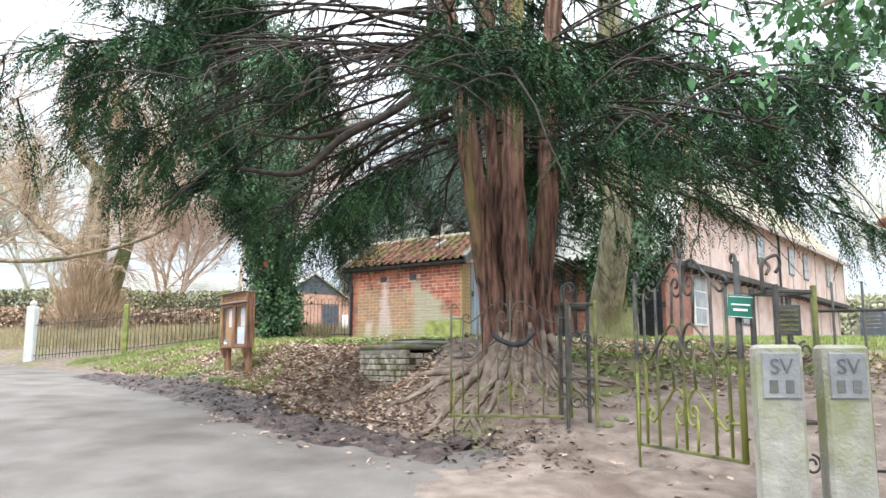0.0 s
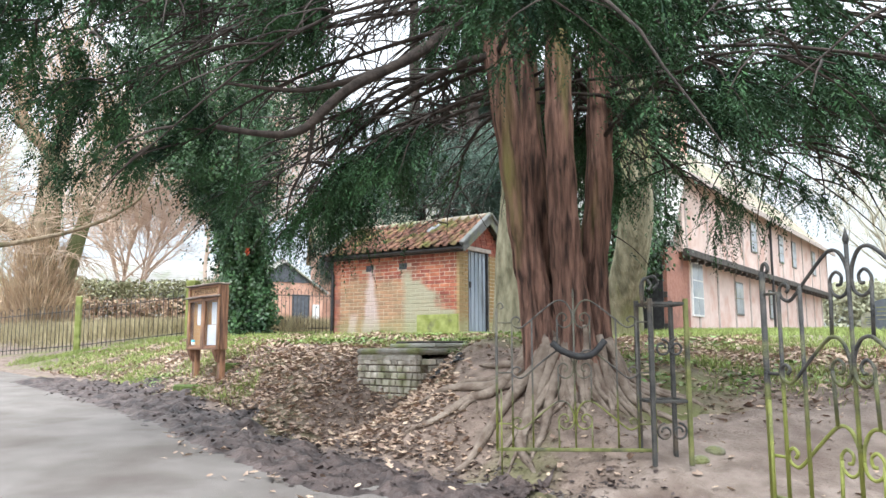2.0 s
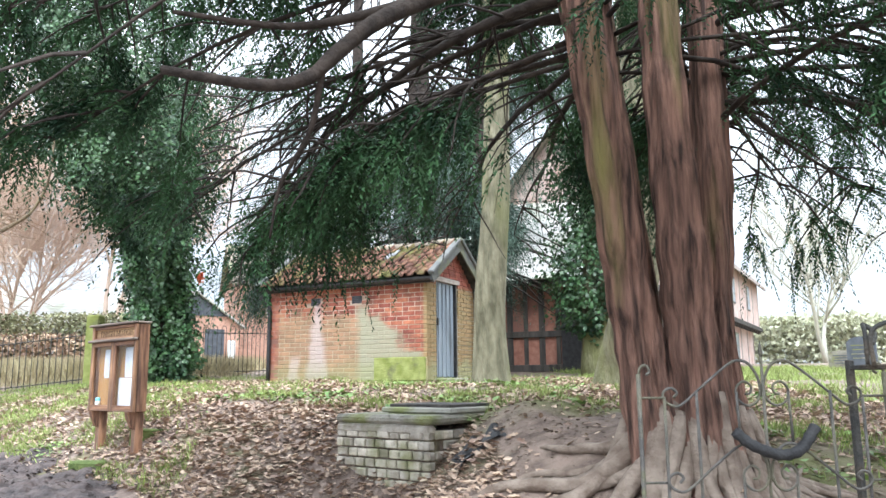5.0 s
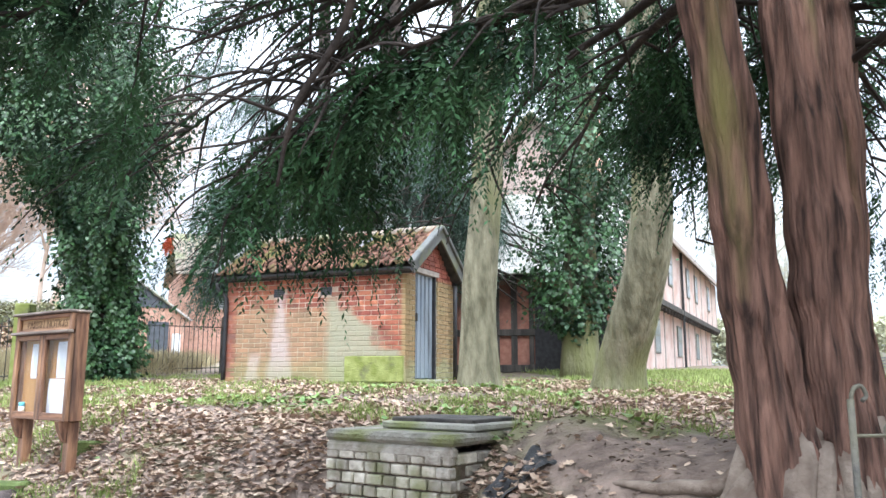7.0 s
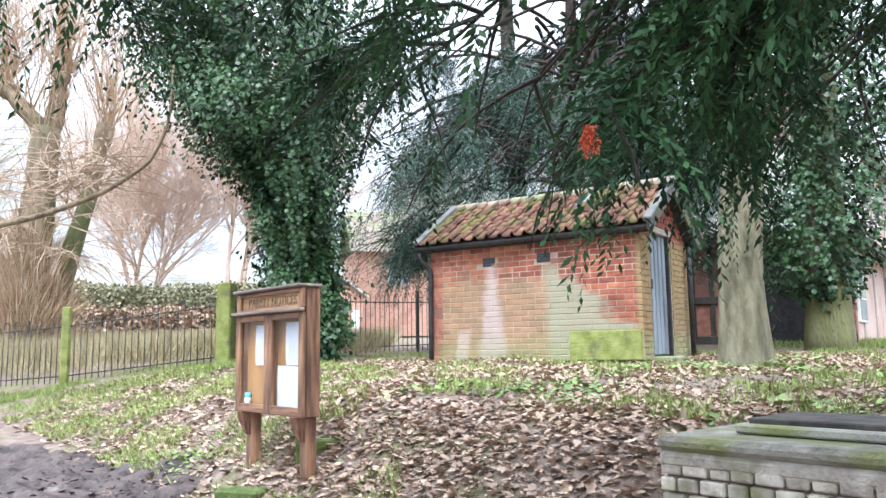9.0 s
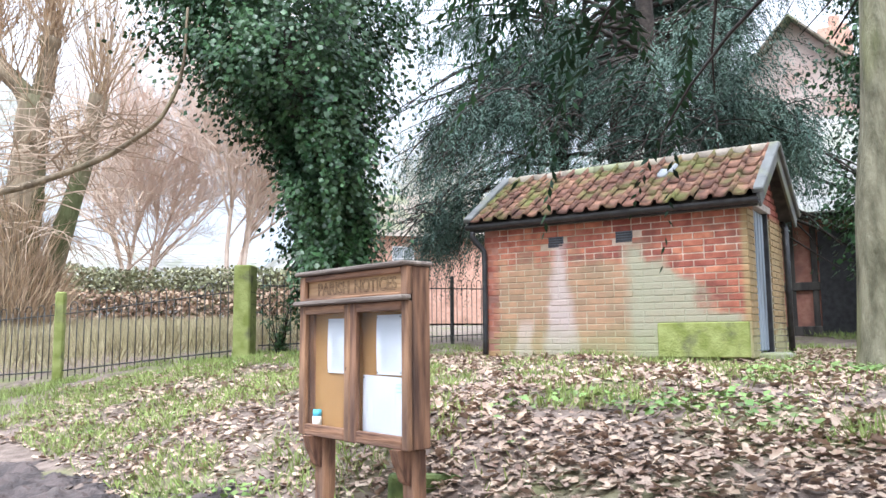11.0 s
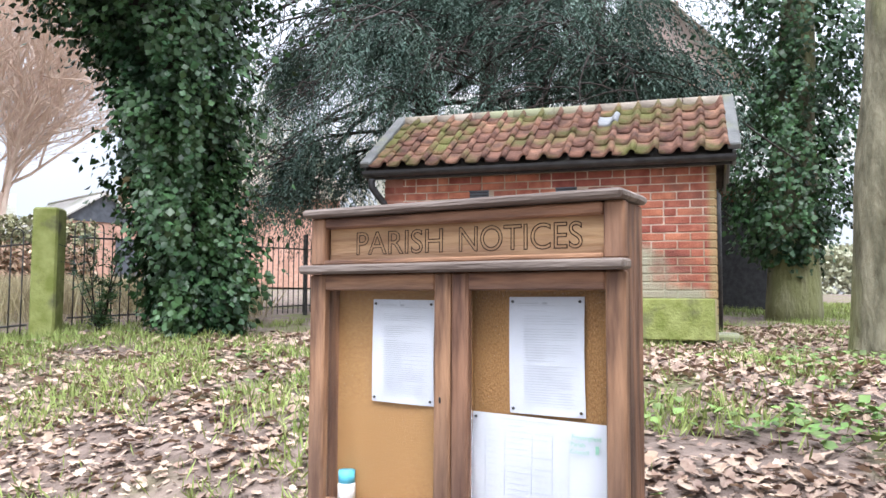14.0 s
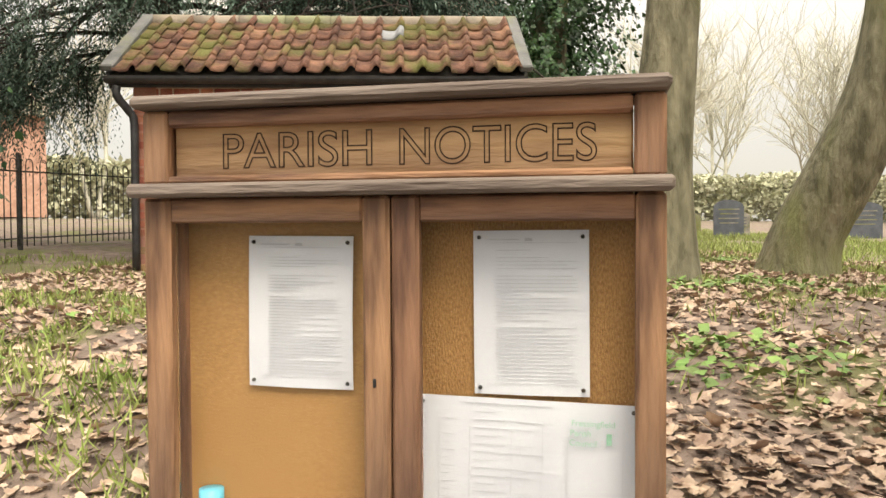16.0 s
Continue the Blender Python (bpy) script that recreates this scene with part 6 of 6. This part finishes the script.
part("eaves_beam", box(WL + 0.4, 0.5, 0.30, M_BLACK, 0.01), wing, pose(WL / 2, -0.12, 2.38))
# no opening here: a black panel paints the doorway's unlit inside
part("cart_doorway", box(1.7, 0.06, 2.0, M_BLACK, 0.01), wing, pose(5.35, 0.0, 1.0), "black panel standing in for the dark inside of an open doorway")
tiled_slope(WL + 0.6, 3.9, M_PALEROOF, wing, pose(WL / 2, 2.3, 4.9, 0, 0, 0) @ pose(0, 0, 0, 42), 0.3, "pale slate roof")
tiled_slope(WL + 0.6, 3.9, M_PALEROOF, wing, pose(WL / 2, 2.3, 4.9, 0, 0, 180) @ pose(0, 0, 0, 42), 0.3)
part("wall_lamp", box(0.18, 0.14, 0.2, M_LEAD, 0.02), wing, pose(2.9, -0.06, 1.95))

# orange brick outbuilding and house behind the railings
ann = thing("brick_outbuilding", pose(-8.6, 39.5, 2.75, 0, 0, 28), "low orange brick outbuilding with a grey slate gable roof", "outbuilding")
v, f = prism([(0, 0), (4.2, 0), (4.2, 1.9), (2.1, 3.3), (0, 1.9)], 0, 5.0)
part("wall", mesh_of("wall", v, f, M_FARBRICK), ann)
for s, x0 in ((1, 0), (-1, 4.2)):
    ang = math.degrees(math.atan2(1.4, 2.1))
    part("roof", box(2.9, 5.4, 0.08, M_PALEROOF, 0.01), ann, pose(x0 + s * 0.98, 2.5, 2.60, 0, -s * ang, 0), "grey slate slope")
v, f = prism([(0.6, 2.3), (3.6, 2.3), (2.1, 3.28)], -0.04, 0.0)
part("gable_boarding", mesh_of("gable_boarding", v, f, M_SLATE), ann)
part("door", box(0.9, 0.08, 1.7, M_SLATE, 0.01), ann, pose(3.0, -0.03, 0.85), "dark plank door")
part("white_post", box(0.35, 0.2, 1.2, M_WHITE, 0.04), ann, pose(3.75, -0.2, 0.6))
window(ann, pose(4.23, 1.6, 1.2, 0, 0, 90), 1.2, 1.0, 2, 2, M_LEAD)
far = thing("brick_house", pose(-5.6, 46, 2.9, 0, 0, 12), "orange brick house with a brown tiled roof", "house")
wall_box("wall", 9, 6, 4.4, M_FARBRICK, far, pose(4.5, 3, 2.2))
for s in (0, 180):
    tiled_slope(9.6, 4.3, M_ROOFTILE, far, pose(4.5, 3, 6.9, 0, 0, s) @ pose(0, 0, 0, 38), 0.3)
window(far, pose(2.2, -0.02, 3.2), 1.1, 1.2, 2, 2)
white = thing("white_bungalow", pose(-22, 46, 2.4, 0, 0, 12), "pale low house with a light roof beyond the hedge", "house")
wall_box("wall", 11, 6, 2.6, M_BOARDWALL, white, pose(5.5, 3, 1.3))
for s in (0, 180):
    tiled_slope(11.6, 4.0, M_PALEROOF, white, pose(5.5, 3, 4.8, 0, 0, s) @ pose(0, 0, 0, 33), 0.3)
window(white, pose(3, -0.02, 1.5), 1.6, 1.1, 3, 1)


def leafy_bank(a, b, h, thick, n, material, label, seed, size=0.13, name="hedge"):
    """A clipped hedge of many leaves with an uneven face."""
    g = np.random.default_rng(seed)
    a, b = np.array(a, float), np.array(b, float)
    u = g.uniform(0, 1, n)
    ln = np.hypot(*(b - a))
    d = (b - a) / ln
    nn = np.array([-d[1], d[0]])
    top = h * (1 + 0.06 * vnoise(u * ln, u * 0, 0.5, seed))
    z = top * g.uniform(0, 1, n) ** 0.7
    w = thick * (g.uniform(-0.5, 0.5, n) + 0.12 * vnoise(u * ln, z, 0.9, seed + 2))
    xy = a + np.outer(u * ln, d) + np.outer(w, nn)
    p = np.stack([xy[:, 0], xy[:, 1], land(xy[:, 0], xy[:, 1], False) + z], -1)
    ax = unit(g.normal(0, 1, (n, 3)) + np.array([0, -0.5, -0.1]))
    wid = unit(np.cross(ax, g.normal(0, 1, (n, 3))))
    ll = size * g.uniform(0.6, 1.4, n)
    v, f = kites(p, ax, wid, ll, ll * 0.8, 0.1)
    return tagged(new(name, leaf_mesh(name, v, f, material)), label, "hedge", kind="stuff")


leafy_bank((-30, 33), (-6.5, 36), 2.1, 1.4, 30000, M_HEDGE, "clipped winter hedge along the field, green and brown", 3)
leafy_bank((-30, 32.4), (-6.5, 35.4), 1.3, 1.0, 16000, M_BEECHLEAF, "brown bramble along the hedge's foot", 4)
leafy_bank((22, 64), (70, 28), 3.4, 4.0, 50000, M_THICKET, "tall green thicket beyond the churchyard, its leaf colour paled for haze", 6, 0.3, "thicket")
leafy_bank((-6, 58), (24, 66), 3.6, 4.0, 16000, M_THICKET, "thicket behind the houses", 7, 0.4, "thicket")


# ---- gravestones ----
def gravestone(x, y, w, h, rz, material, label):
    out = [(-w / 2, -0.1), (w / 2, -0.1), (w / 2, h * 0.8)] + [(w / 2 * math.cos(a), h * 0.8 + h * 0.2 * math.sin(a)) for a in (math.pi * k / 8 for k in range(1, 8))] + [(-w / 2, h * 0.8)]
    v, f = prism(out, -0.05, 0.05)
    ob = new("gravestone", mesh_of("gravestone", v, f, material))
    ob.matrix_world = pose(x, y, at(x, y), 0, 0, rz)
    tagged(ob, label, "gravestone", "churchyard gravestones")
    for k in range(4):
        part("inscription", box(w * (0.7 - 0.1 * (k % 2)), 0.004, 0.025, M_STONE if material is M_SLATE else M_SLATE, 0), ob, pose(0, -0.053, h * (0.75 - 0.12 * k)))
    return ob


for x, y, w, h, s, label in ((11.6, 20.9, 0.64, 0.85, M_SLATE, "dark polished gravestone on the grass"), (14.6, 19.3, 0.8, 0.85, M_SLATE, "dark rounded gravestone on the grass"), (12.4, 22.6, 0.8, 0.55, M_STONE, "low grey lichened gravestone on the grass"), (13.2, 21.6, 0.5, 0.6, M_STONE, "small grey lichened gravestone on the grass")):
    gravestone(x, y, w, h, -48, s, label)

# ---- leaf litter, grass and weeds ----
def scatter(n, x0, x1, y0, y1, keep, seed):
    g = np.random.default_rng(seed)
    x, y = g.uniform(x0, x1, n), g.uniform(y0, y1, n)
    k = keep(x, y, g)
    return x[k], y[k], g


def litter(name, n, box4, keep, size, seed, label, lift=0.012, material=None, category="fallen leaves"):
    x, y, g = scatter(n, *box4, keep, seed)
    m = len(x)
    p = np.stack([x, y, land(x, y) + lift * g.uniform(0.2, 1.8, m)], -1)
    a = g.uniform(0, 2 * np.pi, m)
    ax = unit(np.stack([np.cos(a), np.sin(a), g.normal(0, 0.24, m)], -1))
    wid = unit(np.cross(np.stack([g.normal(0, 0.28, m), g.normal(0, 0.28, m), np.ones(m)], -1), ax))
    ll = size * g.uniform(0.4, 1.35, m)
    nor = np.cross(ax, wid)
    W, L = (ll * g.uniform(0.55, 0.95, m))[:, None], ll[:, None]
    c1, c2 = g.uniform(-0.08, 0.3, (m, 1)), g.uniform(-0.15, 0.3, (m, 1))
    rim = ((0.0, 0.0), (0.12, 0.30), (0.30, 0.26), (0.46, 0.56), (0.62, 0.34), (0.80, 0.36), (1.0, 0.0), (0.82, -0.34), (0.60, -0.32), (0.42, -0.56), (0.28, -0.24), (0.1, -0.32))
    v = np.empty((m, 13, 3))
    for i, (a, b) in enumerate(rim):
        jag = g.uniform(0.75, 1.2, (m, 1))
        v[:, i] = p + ax * L * a + wid * W * b * jag + nor * (W * c1 * (2 * abs(b)) + L * c2 * a * a)
    v[:, 12] = p + ax * L * 0.5 + nor * L * c2 * 0.2
    i = np.arange(m)[:, None] * 13
    f = np.concatenate([i + np.array([[12, a, (a + 1) % 12]]) for a in range(12)])
    me = bpy.data.meshes.new(name)
    me.from_pydata(v.reshape(-1, 3).tolist(), [], f.tolist())
    me.materials.append(material or M_LITTER)
    return tagged(new(name, me), label, category, kind="stuff")


def bank_leaves(x, y, g):
    d = off_road(x, y)
    dense = np.clip(0.75 + 0.5 * vnoise(x, y, 0.7, 31) + 0.45 * vnoise(x, y, 2.0, 32), 0.10, 1)
    dense = dense * np.where(x > -0.1, np.interp(d, [0, 2, 3.2, 4.5], [0.05, 0.10, 0.45, 1]), 1) * np.interp(x, [-6, -4, -2.6], [0.38, 0.6, 1])
    return (d > 0.05) & (g.uniform(0, 1, len(x)) < dense)


litter("leaf_litter", 215000, (-7.5, 5.5, 6.5, 18.5), bank_leaves, 0.058, 51, "brown and buff fallen leaves strewn over the bank")
litter("leaf_litter", 700, (-3, 3, 4.5, 9.5), lambda x, y, g: (off_road(x, y) > -1.4) & (off_road(x, y) < 0.6), 0.06, 52, "a few fallen leaves on the path and lane", 0.03)


litter("mud_clod", 16000, (-5.5, 1.2, 5.8, 14.5), lambda x, y, g: (off_road(x, y) < 0.22) & (off_road(x, y) > -1.2) & (g.uniform(0, 1, len(x)) < np.interp(off_road(x, y), [-1.2, -0.8, -0.1, 0.2], [0.03, 0.3, 1.0, 0.6])), 0.05, 54, "dark crumbs and clods of mud along the lane's edge", 0.03, M_MUD, "mud")
litter("soil_debris", 24000, (-5, 4.5, 5.0, 14), lambda x, y, g: (off_road(x, y) > -0.3) & (g.uniform(0, 1, len(x)) < np.where(x > -0.6, 0.9, 0.35)), 0.03, 53, "crumbs of soil, twigs and broken leaf on bare ground", 0.008, M_DEBRIS, "debris")


def blades(name, n, box4, keep, size, seed, label, material, category="grass", lean=0.5, width=0.09):
    x, y, g = scatter(n, *box4, keep, seed)
    m = len(x)
    p = np.stack([x, y, land(x, y) - 0.005], -1)
    ax = unit(np.stack([g.normal(0, lean, m), g.normal(0, lean, m), np.ones(m)], -1))
    wid = unit(np.cross(ax, g.normal(0, 1, (m, 3))))
    ll = size * g.uniform(0.5, 1.4, m)
    v, f = kites(p, ax, wid, ll, ll * width, 0.2)
    return tagged(new(name, leaf_mesh(name, v, f, material)), label, category, kind="stuff")


def tufts(x, y, g):
    d = off_road(x, y)
    t = 0.8 * vnoise(x, y, 1.3, 41) + 0.7 * vnoise(x, y, 3.6, 42)
    left = np.interp(x, [-9, -4.5, -2.8, 0, 6], [0.62, 0.5, 0.22, -0.12, -0.05])
    bare = (x > -2.4) & (x < 3) & (d < 1.9)
    return (d > 0.08) & ~bare & ((t + left + g.normal(0, 0.12, len(x)) > 0.42) | (g.uniform(0, 1, len(x)) < 0.05))


blades("grass", 200000, (-9, 5, 8, 19.5), tufts, 0.088, 61, "short fresh green grass in tufts on the bank", M_GRASS)
blades("grass", 60000, (4.5, 16, 9, 26), lambda x, y, g: vnoise(x, y, 0.5, 43) + g.normal(0, 0.2, len(x)) > -0.35, 0.12, 62, "green churchyard lawn", M_GRASS)
blades("dry_grass", 60000, (-22, -3, 19.8, 33), lambda x, y, g: (off_road(x, y) > 1.5) & (y > 19.4 + (x + 5) * -0.25), 0.42, 63, "pale rough grass in the field behind the railings", M_DRYGRASS, lean=0.35, width=0.03)


def weeds(x, y, g):
    return (off_road(x, y) > np.where(x > -2.4, 1.7, 0.15)) & (vnoise(x, y, 1.0, 45) + 0.6 * vnoise(x, y, 2.6, 46) + g.normal(0, 0.3, len(x)) > 0.85)


x, y, g = scatter(52000, -7, 4.5, 8.5, 18, weeds, 71)
m = len(x)
p = np.stack([x, y, land(x, y) + g.uniform(0.01, 0.07, m)], -1)
a = g.uniform(0, 2 * np.pi, m)
ax = unit(np.stack([np.cos(a), np.sin(a), g.normal(0.1, 0.3, m)], -1))
wid = unit(np.cross(np.stack([g.normal(0, 0.3, m), g.normal(0, 0.3, m), np.ones(m)], -1), ax))
ll = 0.055 * g.uniform(0.6, 1.3, m)
v, f = kites(p, ax, wid, ll, ll * 0.95, 0.12)
tagged(new("ground_ivy", leaf_mesh("ground_ivy", v, f, M_WEED)), "low green ground ivy and weeds among the leaves", "weeds", kind="stuff")
